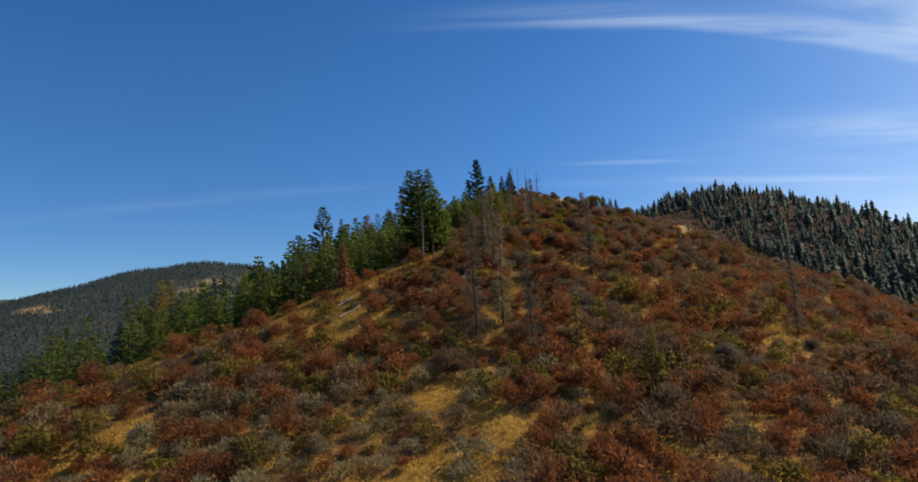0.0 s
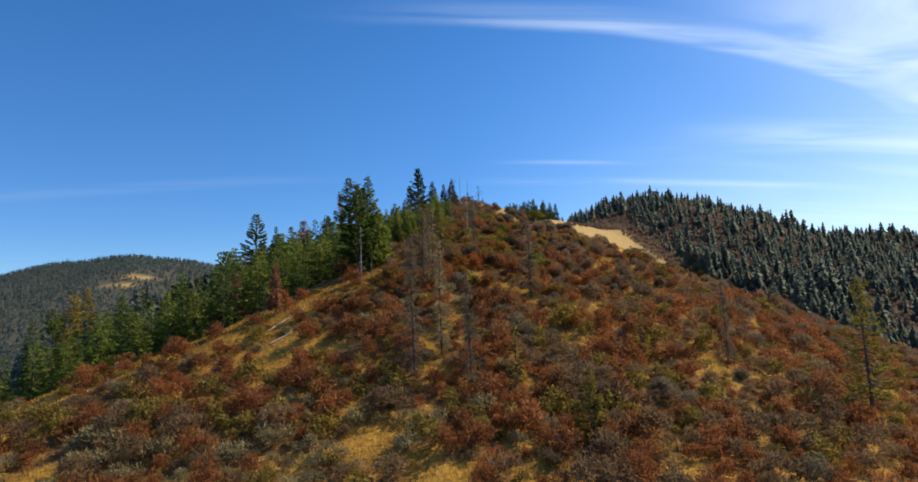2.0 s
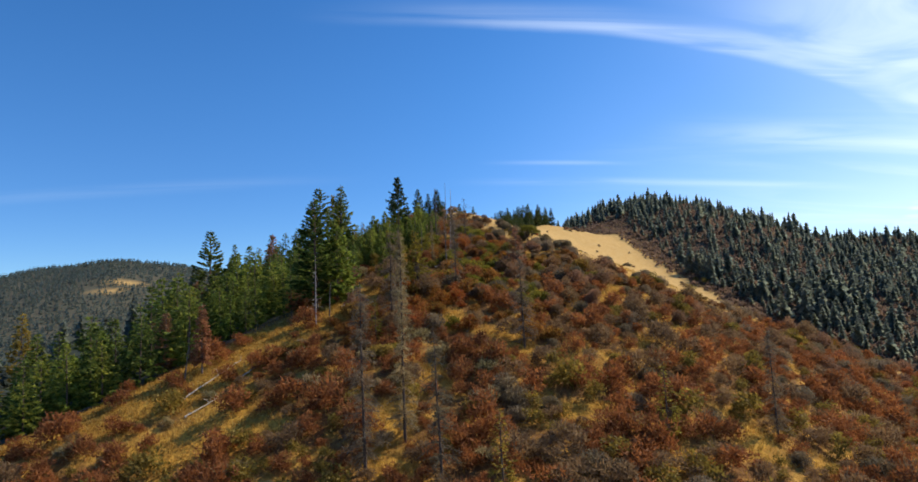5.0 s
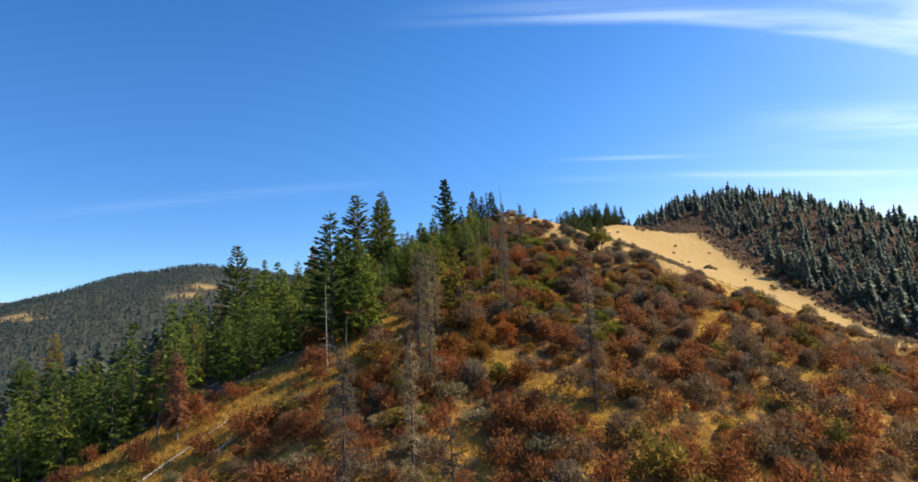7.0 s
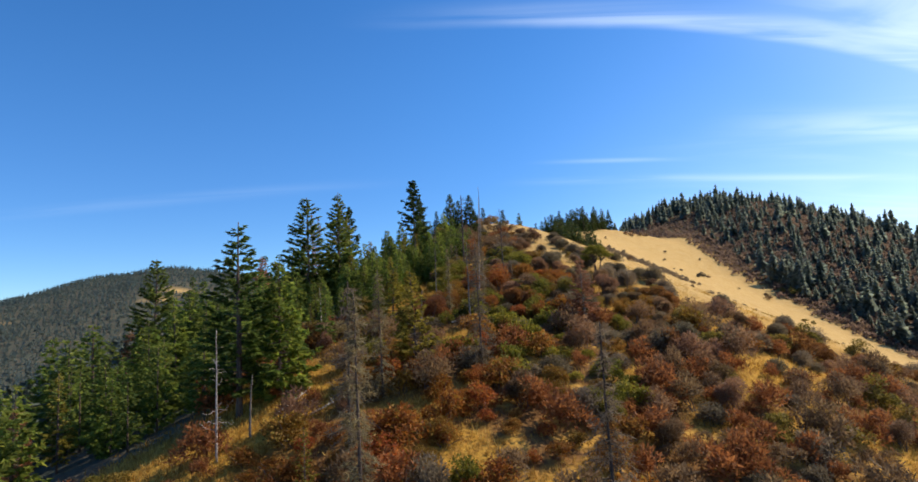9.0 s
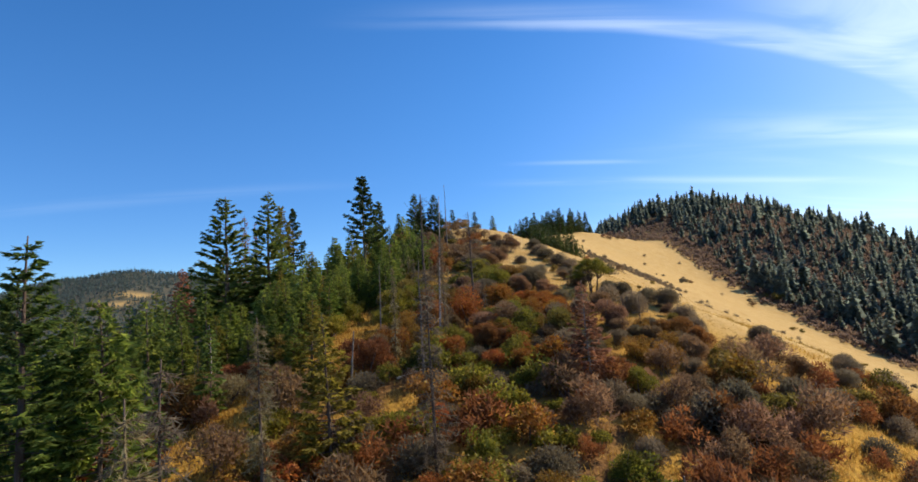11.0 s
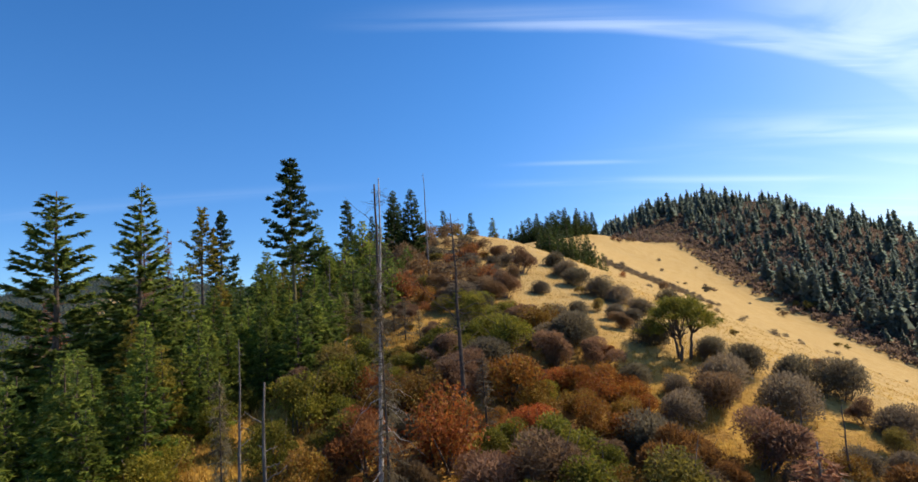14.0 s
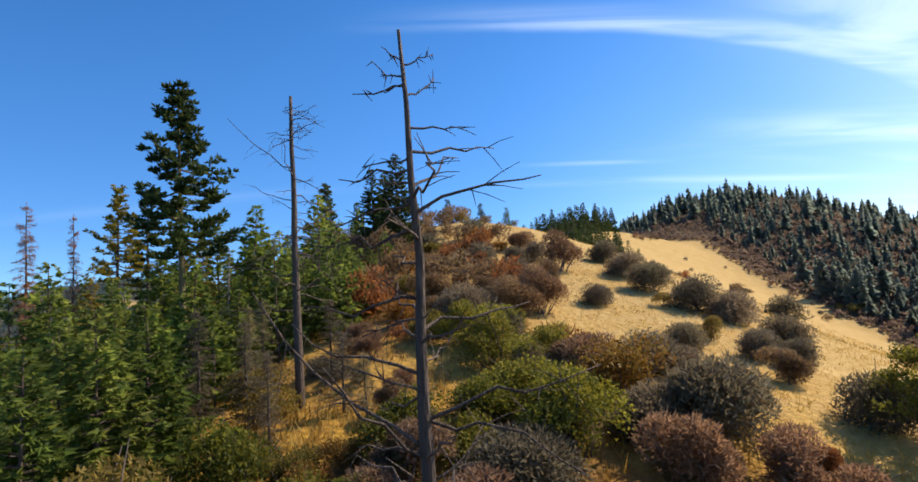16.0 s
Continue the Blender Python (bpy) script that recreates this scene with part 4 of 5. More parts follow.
tree_at(TWIGGY[0], 18, 27.8, 178.4, 5.2, 20, 1.6, "small dead tree, a thicket of grey twigs")

OAK = oak("oak_tree", "small green oak with a full rounded crown on dry grass", 91)
place_copy(OAK, 46.6, 190.2, 0, 1.0)

# ---- fallen logs ----


def fallen_log(x0, y0, x1, y1, girth, label, wood, seed):
    rng = np.random.default_rng(seed)
    n = 9
    u = np.linspace(0, 1, n)
    x, y = x0 + (x1 - x0) * u, y0 + (y1 - y0) * u
    z = ground_height(x, y) + girth * 0.9
    z = 0.5 * z + 0.5 * (z[0] + (z[-1] - z[0]) * u) + 0.1
    z = np.maximum(z, ground_height(x, y) + girth * 0.6)
    mid = np.array([x.mean(), y.mean(), z.mean()])
    g = Geo()
    g.tube(np.stack([x, y, z], -1) - mid + rng.normal(0, girth * 0.15, (n, 3)), girth * (1 - 0.6 * u), 8)
    for _ in range(3):
        k = rng.integers(4, n)
        a = np.array([x[k], y[k], z[k]]) - mid
        w = rng.normal(0, 1, 3) * [0.5, 0.5, 0.1] + [0, 0, 0.7]
        e = np.linspace(0, 1, 3)[:, None]
        g.tube(a + w * e, girth * np.array([0.35, 0.25, 0.08]), 5)
    ob = new("fallen_log", g.mesh("fallen_log", wood, True))
    ob.location = mid
    tagged(ob, label, "log")


fallen_log(-24.5, 114.8, -18.4, 123.8, 0.15, "bleached fallen log on dry grass", PALEWOOD, 1)
fallen_log(-22.5, 110.5, -19.0, 113.6, 0.16, "short bleached log on dry grass", PALEWOOD, 2)
fallen_log(-17.0, 118.0, -14.6, 121.6, 0.16, "bleached log end in golden grass", PALEWOOD, 3)
fallen_log(-46.0, 124.0, -37.0, 127.0, 0.20, "grey fallen log at the edge of the wood", GREYWOOD, 4)
fallen_log(-3.4, 139.4, -1.0, 144.6, 0.20, "bleached fallen log under the fir", PALEWOOD, 5)
fallen_log(0.5, 138.0, 3.2, 140.5, 0.14, "short pale log in the scrub", PALEWOOD, 6)
fallen_log(16.4, 159.6, 19.4, 161.0, 0.13, "pale broken branch in the scrub", PALEWOOD, 7)
fallen_log(-1.5, 95.5, 2.0, 99.0, 0.14, "grey fallen limbs below the snag", GREYWOOD, 8)

# ---- woods ----
RW = np.random.default_rng(101)


def left_wood(x, y):
    d, f = side_of(x, y), flat_left(y)
    edge = smooth(-d - f, -3, 8)
    gap = np.maximum((rolling(x, y, 30, 61) > 0.33) * 0.6, meadow(x, y))
    return edge * (1 - gap) * smooth(d + f, -135, -110) * smooth(y, 72, 92)


spots = scatter(RW, -170, 40, 70, 330, 9000, left_wood, 4.8)
spots = spots[np.argsort(-side_of(spots[:, 0], spots[:, 1]) - flat_left(spots[:, 1]))]
for x, y in spots[:360]:
    d = float(side_of(np.array([x]), np.array([y]))[0])
    depth = -d - float(flat_left(np.array([y]))[0])
    if math.hypot(x - 9.2, y - 212.8) < 4 or (y < 140 and depth < 14):
        continue
    r = RW.random()
    turn = RW.uniform(0, 360)
    if 148 < y < 236 and depth < 34:
        close = YOUNGS if y > 156 and depth < 22 else WOOD_YOUNGS
        kind, full = (close[RW.integers(3)], 9.3) if r < 0.82 else (YELLOWS[RW.integers(2)], 10.5) if r < 0.94 else (WOOD_FIRS[1], 18)
        h = RW.uniform(5, 9.5) + 0.10 * depth
    elif y < 135:
        kind, full = (WOOD_YOUNGS[RW.integers(3)], 9.3) if r < 0.45 else (YELLOWS[0], 10) if r < 0.55 else (WOOD_FIRS[RW.integers(3)], 18)
        h = RW.uniform(7, 13) + min(6, 0.08 * depth)
    else:
        kind, full = (WOOD_FIRS[RW.integers(3)], 18) if r < 0.6 else (WOOD_YOUNGS[RW.integers(3)], 9.3) if r < 0.95 else (DEADFIRS[0], 11)
        h = RW.uniform(9, 17) if depth > 45 or y < 200 else RW.uniform(3.2, 6.0)
    place_copy(kind, x, y, turn, h / full * RW.uniform(0.9, 1.1), 0.1)

# young firs crowding the edge of the wood below the lone pine
def crowd_room(x, y):
    d = side_of(x, y)
    return np.maximum(smooth(-d, 13.5, 16) * smooth(y, 170, 175), smooth(-d, 7, 9) * smooth(y, 186, 190)) * smooth(d, -28, -24) * (1 - smooth(-d, 4, 8) * smooth(y, 192, 195) * smooth(-y, -212, -208) * smooth(d, -14, -11))


edge = scatter(RW, -12, 23, 168, 228, 1600, crowd_room, 2.6)
for x, y in edge[:150]:
    if math.hypot(x - 9.2, y - 212.8) > 2.5 and math.hypot(x - 20.2, y - 199.3) > 2.5:
        crowd = YOUNGS if y < 200 else WOOD_YOUNGS
        place_copy(crowd[RW.integers(3)], x, y, RW.uniform(0, 360), RW.uniform(3.8, 8.0) / 9.3, 0.1)

# trees on the skyline behind the summit
back = scatter(RW, 84, 152, 505, 562, 2600, lambda x, y: smooth(side_of(x, y), -72, -62) * smooth(-side_of(x, y), -6, 2), 4.0)
for x, y in back[:110]:
    place_copy(DARK_FIRS[2], x, y, RW.uniform(0, 360), RW.uniform(11, 20) / 18, 0.1)
# small firs in the draw below the saddle
for x, y in scatter(RW, 66, 98, 318, 372, 400, lambda x, y: np.exp(-(((x - 79) / 10) ** 2 + ((y - 342) / 17) ** 2) ** 2), 3.2)[:48]:
    place_copy(DARK_FIRS[2], x, y, RW.uniform(0, 360), RW.uniform(7.5, 12) / 18, 0.1)


def far_tree(seed, tiers, blades, tri=False, wide=0.23):
    """A distant conifer, one metre high: ragged tiers of drooping sprays."""
    rng = np.random.default_rng(seed)
    g = Geo()
    z = np.repeat(np.linspace(0.06, 0.93, tiers), blades)
    n = len(z)
    t = rng.uniform(0, 6.28, n)
    r = wide * (1 - z) ** 0.75 * rng.uniform(0.5, 1.3, n) + 0.015
    out = np.stack([np.cos(t), np.sin(t), rng.normal(-0.25, 0.25, n)], -1)
    at = np.stack([0 * z, 0 * z, z + rng.uniform(-0.02, 0.05, n)], -1)
    g.leaves(at, out, r, (1.25 if tiers > 5 else 2.1) * r + 0.02, rng, tri=tri)
    g.leaves(np.array([[0, 0, 0.82], [0, 0, 0.45], [0, 0, 0.0]]), np.array([[0, 0, 1.0]] * 3), np.array([0.2, 0.45, 0.6]), np.array([0.07, 0.14, 0.07]), rng)
    return g.mesh("far_tree", HAZY_FARWOOD)


FAR_FINE = [far_tree(k, 11, 7, True, 0.23 + 0.028 * k) for k in range(6)]


def far_bush(seed):
    """A distant rounded bush, one metre high: a dome of short sprays."""
    rng = np.random.default_rng(seed)
    g = Geo()
    n = 34
    t, up = rng.uniform(0, 6.28, n), rng.uniform(0.0, 1.0, n) ** 0.8
    flat = np.sqrt(1 - up ** 2)
    out = np.stack([np.cos(t) * flat, np.sin(t) * flat, up], -1)
    at = out * np.array([0.42, 0.42, 0.55]) * rng.uniform(0.6, 1.0, (n, 1)) + np.array([0, 0, 0.08])
    g.leaves(at, out, rng.uniform(0.22, 0.42, n), rng.uniform(0.22, 0.36, n), rng, tri=True)
    return g.mesh("far_bush", FARSCRUB)


FAR_BUSH = [far_bush(k + 40) for k in range(5)]
FAR_ROUGH = [far_tree(k + 20, 3, 4, True, 0.38) for k in range(4)]


def hill_wood(x, y):
    rise = np.maximum(ridge(x, y, HILL, 0.45, 25), -30) - spur(x, y)[0]
    return smooth(rise, 5, 13) * (1 - 0.97 * bare_band(x, y)) * (0.35 + 0.65 * smooth(rolling(x, y, 45, 99), -0.15, 0.2)) * (1 - 0.6 * smooth(y, 500, 550) * smooth(-y, -700, -670))


right = scatter(RW, 190, 760, 230, 790, 40000, hill_wood, 5.4)
RH = np.random.default_rng(61)
joined("hillside_woods", "dense dark conifer wood on the far hillside", "forest", FAR_FINE, np.column_stack([right, (6.5 + 12.5 * RW.random(len(right)) ** 1.8) * (1 + 0.35 * smooth(rolling(right[:, 0], right[:, 1], 70, 97), 0.0, 0.4))]), HAZY_FARWOOD)


gaps = scatter(RW, 190, 760, 230, 790, 40000, lambda x, y: (1 - 0.3 * hill_wood(x, y)) * (np.maximum(ridge(x, y, HILL, 0.45, 25), -30) > spur(x, y)[0] + 2), 3.1)
# taller brown oak scrub fills the wood and fringes the golden face


def hill_brush(x, y):
    rise = np.maximum(ridge(x, y, HILL, 0.45, 25), -30) - spur(x, y)[0]
    inside = smooth(rise, 3, 7) * (0.25 + 0.75 * smooth(rolling(x, y, 38, 41), -0.25, 0.15)) * (1 - 0.75 * bare_band(x, y))
    fringe = smooth(rise, -2.5, 2) * smooth(-rise, -14, -9) * (0.2 + 0.8 * smooth(rolling(x, y, 22, 43), -0.2, 0.2))
    return np.maximum(inside, fringe)


brush = scatter(RH, 190, 620, 230, 700, 40000, hill_brush, 3.6)
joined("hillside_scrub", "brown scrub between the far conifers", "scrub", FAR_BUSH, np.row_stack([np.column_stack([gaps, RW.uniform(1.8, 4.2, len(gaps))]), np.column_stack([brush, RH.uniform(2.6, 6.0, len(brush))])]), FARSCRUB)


def valley_wood(x, y):
    d = side_of(x, y)
    return smooth(-d - flat_left(y), 60, 90) * smooth(y, -40, 60) * (1 - 0.7 * smooth(rolling(x, y, 90, 73), 0.2, 0.35))


valley = scatter(RW, -520, -50, -40, 640, 9000, valley_wood, 6.5)
valley = valley[:2600]
joined("valley_woods", "conifer woods in the valley beside the spur", "forest", FAR_FINE, np.column_stack([valley, RW.uniform(8, 16, len(valley))]), HAZY_FARWOOD)


def mountain_wood(x, y):
    keep = smooth(np.hypot(x - 60, y - 250), 440, 520)
    for cx, cy, cr in CLEARINGS:
        keep = keep * smooth(np.hypot((x - cx) / cr, (y - cy) / cr) + 0.9 * rolling(x, y, 40, 83), 0.8, 1.1)
    return keep * (1 - 0.5 * (rolling(x, y, 160, 71) > 0.3)) * (x < 250 + 0 * y)


left = scatter(RW, -1750, -60, 620, 1950, 46000, mountain_wood, 6.6)
joined("mountain_woods", "conifer woods on the distant mountain", "forest", FAR_ROUGH, np.column_stack([left, RW.uniform(8, 13, len(left))]), HAZY_MOUNTAINWOOD)

# ---- scrub ----
RS = np.random.default_rng(202)
LOOKS = (
    # kind, name, label, leaves, tall, lobes, style, stems, blade close by, blade farther off, count close by, count farther off
    ("rust", "rust_shrub", "rust-brown leafy shrub on the dry hillside", RUST, 1.2, 6, "mound", 8, 0.066, 0.12, 6200, 1200),
    ("brown", "bare_shrub", "brown twiggy shrub with few leaves", BROWN, 1.25, 6, "mound", 10, 0.066, 0.12, 6200, 1150),
    ("olive", "olive_shrub", "dull olive shrub in the scrub", OLIVE, 1.1, 6, "leafy", 10, 0.066, 0.13, 4200, 1000),
    ("sage", "sage_shrub", "low grey-green sage-coloured shrub", SAGE, 0.9, 8, "mound", 10, 0.070, 0.13, 4200, 900),
    ("grey", "round_shrub", "rounded dense grey shrub on golden grass", GREYBUSH, 0.95, 6, "round", 3, 0.066, 0.105, 7600, 2000),
    ("red", "red_oak_scrub", "oak scrub with red and orange leaves", REDOAK, 1.15, 9, "leafy", 12, 0.066, 0.13, 4400, 1100),
    ("orange", "orange_oak_scrub", "oak scrub with orange-brown leaves", ORANGE, 1.15, 9, "leafy", 12, 0.066, 0.13, 4400, 1100),
    ("green", "green_oak_scrub", "oak scrub with yellow-green leaves", GREENOAK, 1.2, 9, "leafy", 12, 0.066, 0.13, 4400, 1100),
)
KINDS, NEARBY = {}, {}
for n, (kind, name, label, leaves, tall, lobes, style, stems, fine, plain, many, few) in enumerate(LOOKS):
    NEARBY[kind] = [shrub(name, label, leaves, 300 + 10 * n + k, 1.0, tall, lobes, many, fine, style, stems, coarse=True, broad=0.7) for k in range(3)]
    KINDS[kind] = [shrub(name, label, leaves, 305 + 10 * n + k, 1.0, tall, lobes, few, plain, style, stems // 2, coarse=True, broad=0.7) for k in range(2)]
MATERIAL = {"rust": RUST, "brown": BROWN, "olive": OLIVE, "sage": SAGE, "grey": GREYBUSH, "red": REDOAK, "orange": ORANGE, "green": GREENOAK}
SPEAK = {"rust": "rust-brown", "brown": "brown twiggy", "olive": "olive-green", "sage": "grey-green", "grey": "grey rounded", "red": "red-leaved oak", "orange": "orange-leaved oak", "green": "yellow-green oak"}
COARSE = {}
for k, (kind, style, n, b) in enumerate((("rust", "mound", 560, 0.155), ("brown", "mound", 540, 0.15), ("olive", "leafy", 380, 0.165), ("sage", "mound", 420, 0.15), ("grey", "round", 420, 0.155), ("red", "leafy", 400, 0.19), ("orange", "leafy", 400, 0.19), ("green", "leafy", 400, 0.19))):
    COARSE[kind] = [leaf_mesh(shrub("coarse", "", MATERIAL[kind], 400 + 10 * k + j, 1.0, 1.0 if kind in ("grey", "sage") else 1.35, 7, n, b, style, 2, broad=0.8, coarse=True)) for j in range(3)]


def thicket(x, y):
    """Where young firs crowd the edge of the wood, beside and above its bay."""
    d = side_of(x, y)
    return np.maximum(smooth(-d, 13, 15) * smooth(y, 170, 174), smooth(-d, 6, 8) * smooth(y, 186, 190)) * smooth(-y, -232, -226)


def known_slope(x, y):
    """The upper slope, where the shrubs stand singly at places of their own."""
    d = side_of(x, y)
    return np.maximum(smooth(y, 171, 176) * smooth(d, 4, 8), smooth(y, 157, 163) * smooth(d, 24, 30)) * smooth(-y, -268, -256)


def scrub_density(x, y):
    """How thickly shrubs stand: close on the near slope, few on the open grass."""
    d, f = side_of(x, y), flat_left(y)
    close = litter_cover(x, y) * (1 - 0.76 * meadow(x, y))
    tan = 0.012 * smooth(-d, -60, -30) * smooth(d, -12, 2) + 0.003
    return np.maximum(close * (1 - 0.9 * opening(x, y)), tan) * smooth(d + f, -12, 0) * (1 - (0.9 - 0.72 * smooth(-d, -18, -11) * smooth(-y, -214, -204)) * known_slope(x, y)) * (1 - thicket(x, y))


def shrub_kind(x, y, d, r):
    patch = float(rolling(np.array([x]), np.array([y]), 12, 91)[0])
    if d > 16 + 14 * patch and y > 150 or y > 202:
        table = (("grey", 0.28), ("brown", 0.62), ("rust", 0.82), ("olive", 0.93), ("orange", 1.0))
    elif y > 170 and d < -4 + 6 * patch:
        table = (("green", 0.55), ("olive", 0.85), ("brown", 1.0))
    elif y >= 186:
        table = (("brown", 0.42), ("grey", 0.66), ("olive", 0.8), ("green", 0.92), ("orange", 1.0))
    elif 122 < y < 186 and -16 < d < 24:
        if patch > 0.12:
            table = (("red", 0.45), ("orange", 0.75), ("rust", 0.9), ("brown", 1.0))
        elif patch < -0.12:
            table = (("green", 0.6), ("orange", 0.75), ("brown", 0.9), ("grey", 1.0))
        else:
            table = (("orange", 0.3), ("green", 0.5), ("rust", 0.7), ("brown", 0.9), ("grey", 1.0))
    elif y < 84 and x < 8:
        table = (("sage", 0.52), ("rust", 0.74), ("olive", 0.92), ("brown", 1.0))
    elif d > 12 and y < 120:
        table = (("brown", 0.34), ("rust", 0.74), ("olive", 0.92), ("grey", 1.0))
    elif d > 22:
        table = (("brown", 0.38), ("rust", 0.80), ("grey", 0.9), ("olive", 1.0))
    else:
        table = (("rust", 0.50), ("brown", 0.64), ("olive", 0.86), ("sage", 1.0))
    return next(k for k, limit in table if r <= limit)


field = scatter(RS, -85, 165, 52, 268, 82000, lambda x, y: scrub_density(x, y) * (x < 15 + 0.9 * y), 2.15)
rest = {k: [] for k in KINDS}
placed = {k: 0 for k in KINDS}
for x, y in field[np.argsort(np.abs(field[:, 1] - 176))]:
    d = float(side_of(np.array([x]), np.array([y]))[0])
    kind = shrub_kind(x, y, d, RS.random())
    size = (1.0 + 2.1 * RS.random() ** 1.3) * (0.85 if y > 203 and d > 2 else 0.92 if y > 192 else 1.0) * (0.9 if kind == "sage" else 1.0)
    if min(math.hypot(x - px, y - py) for px, py in ((21.9, 171.5), (26.2, 181.5), (26.6, 169.7))) < 1.5 or math.hypot((x - 45.0) / 3.2, (y - 188.5) / 5.0) < 1 or math.hypot(x - 30.5, y - 199.5) < 3.4 or math.hypot((x - 37) / 5, (y - 185) / 3.4) < 1:
        continue
    if placed[kind] < (230 if kind == "grey" else 190 if kind == "brown" else 85) and y > 85:
        placed[kind] += 1
        pool = NEARBY[kind] if 162 < y < 222 and d < 40 else KINDS[kind]
        place_copy(pool[RS.integers(len(pool))], x, y, RS.uniform(0, 360), size, 0.05, tall=RS.uniform(0.8, 1.15))
    else:
        rest[kind].append((x, y, size))
# thinner scrub farther down and out
outer = scatter(RS, -150, 260, -60, 200, 16000, lambda x, y: 0.75 * (np.maximum(litter_cover(x, y), 0.25) * (1 - wood_cover(x, y)) * np.where((y < 54) | (x > 15 + 0.9 * y) | (x < -84), 1.0, 0.0)), 4.2)
THIN = [leaf_mesh(shrub("thin", "", BROWN, 490 + j, 1.0, 1.1, 6, 130, 0.27, "mound", 2)) for j in range(3)]
half = RS.random(len(outer)) < 0.5
for choice, tint, words in ((half, RUST, "rust-brown shrubs thinly spread down the slope"), (~half, BROWN, "brown shrubs thinly spread down the slope")):
    joined("scrub", words, "scrub", THIN, np.column_stack([outer[choice], RS.uniform(1.2, 2.6, int(choice.sum()))]), tint)
for kind, spots in rest.items():
    if spots:
        joined("scrub", f"{SPEAK[kind]} shrubs covering the dry hillside", "scrub", COARSE[kind], np.array(spots), MATERIAL[kind])

# the shrubs of the upper slope: x, y, half width
GREY_HIGH = ((46.1, 232.3, 1.6), (45.5, 224, 2.2), (34.6, 221.7, 1.3), (45.9, 218.9, 1.8), (39.6, 213.7, 1.1), (47.4, 213.7, 1.7), (48.9, 211.2, 1.8), (32.6, 210.7, 1.7), (49.7, 206.3, 1.4), (41, 202.3, 1.1), (44.8, 201.4, 1), (46.2, 200.2, 1), (37.5, 198.6, 1.5), (31.8, 198.6, 1.2), (45.2, 193.5, 1.6), (35.1, 192.6, 1.5), (31.3, 192.4, 1.3),)
GREY_MID = ((49.1, 190, 1.3), (35.9, 186.7, 0.8), (49.9, 186.4, 1.4), (53.3, 185.4, 1.6), (40.1, 185, 1.2), (30.2, 184.3, 1.2), (46.4, 184.3, 1.9), (42.7, 183.7, 0.9), (55.5, 183.4, 1.9), (49, 180.1, 2.3), (41.3, 179.7, 1.3), (55, 177.6, 1.5), (63.5, 174.3, 2.6), (38.9, 174, 1.1),)
GREY_LOW = ((48.8, 173.4, 1.3), (51.1, 173.2, 1.2), (73, 172.2, 3.9), (53.6, 172.1, 1.8), (71.4, 169.5, 3.6), (61.8, 169.3, 2.2), (32.4, 165.6, 1.4), (67.2, 164.7, 2.3), (33.8, 162.2, 1.8), (47.9, 161, 1.2), (46.4, 156.4, 1.7), (64.6, 154.5, 1.9), (37.9, 153.2, 1.7), (37, 147, 1.6), (28.4, 144.4, 1.8),)
BROWN_SPOTS = ((36.8, 218.9, 1.5), (39.5, 223.9, 2.1), (35, 213.1, 1), (34.4, 198.1, 1.5), (38.5, 192.9, 1.4), (38.8, 188.7, 1.7), (35.2, 189.2, 1.1), (31.4, 187.4, 1.2), (37.5, 234.5, 2.4), (45.2, 181.6, 2.1), (53.7, 179.4, 1), (35.2, 168.5, 1.5), (60.5, 163.1, 2.9), (49.1, 164, 2), (46.9, 151.8, 1.6), (46.6, 137.7, 2.6), (23.2, 137.5, 2), (37.2, 132, 2.3), (63.1, 135.8, 2),)
OLIVE_SPOTS = ((44.8, 214, 0.8), (44.4, 205.6, 1.1), (49.4, 182.5, 0.8), (60.8, 207.1, 0.7), (44.2, 174.3, 1.8), (52.6, 175.4, 1.2), (53.9, 165.8, 3.1), (51.2, 160.4, 2.8), (48.7, 143.9, 1.4), (48.8, 132.2, 2.1),)
RUST_SPOTS = ((52.1, 150.4, 3), (60.6, 155.9, 2.6), (71.5, 161.2, 3.2), (79.8, 163.1, 2.8),)
RED_SPOTS = ((33.5, 184.9, 1.8), (36.7, 182.6, 1.9), (38.6, 180.8, 1.7), (35.3, 184.9, 1.6), (38.2, 185.4, 1.7), (38.8, 182.3, 1.6), (34.5, 178.5, 1.7), (36.5, 176.9, 1.8), (37.7, 175.5, 1.7), (36.8, 185.1, 1.4), (39.1, 183.7, 1.4), (29.3, 161.8, 1.9), (31.6, 161.5, 1.8), (26.5, 161.5, 1.8), (29.7, 164.2, 1.6), (26.7, 166.1, 2), (29.7, 162.1, 1.6), (22, 163.1, 2.2), (29.3, 165.6, 2), (19.6, 150.1, 2.2), (24.6, 153.2, 2), (22.9, 150.1, 1.9), (19, 140.8, 1.9), (16.5, 136.4, 2),)
ORANGE_SPOTS = ((42.8, 164, 2.2), (47.3, 166.5, 2.3), (45.3, 163.6, 2), (47.9, 165, 1.9), (43.2, 163.4, 1.8), (45.6, 161.8, 1.9), (31.9, 183.2, 1.6), (37.1, 179.1, 1.6), (25.9, 138.9, 2.2), (27.6, 137.7, 2), (23.6, 156, 2), (28, 141.7, 2.2), (13.1, 141.3, 1.9), (22.4, 190.6, 1.0), (22, 187.4, 1.0), (14.8, 130.4, 1.9), (12.7, 127.7, 1.9), (34.9, 185, 1.3),)
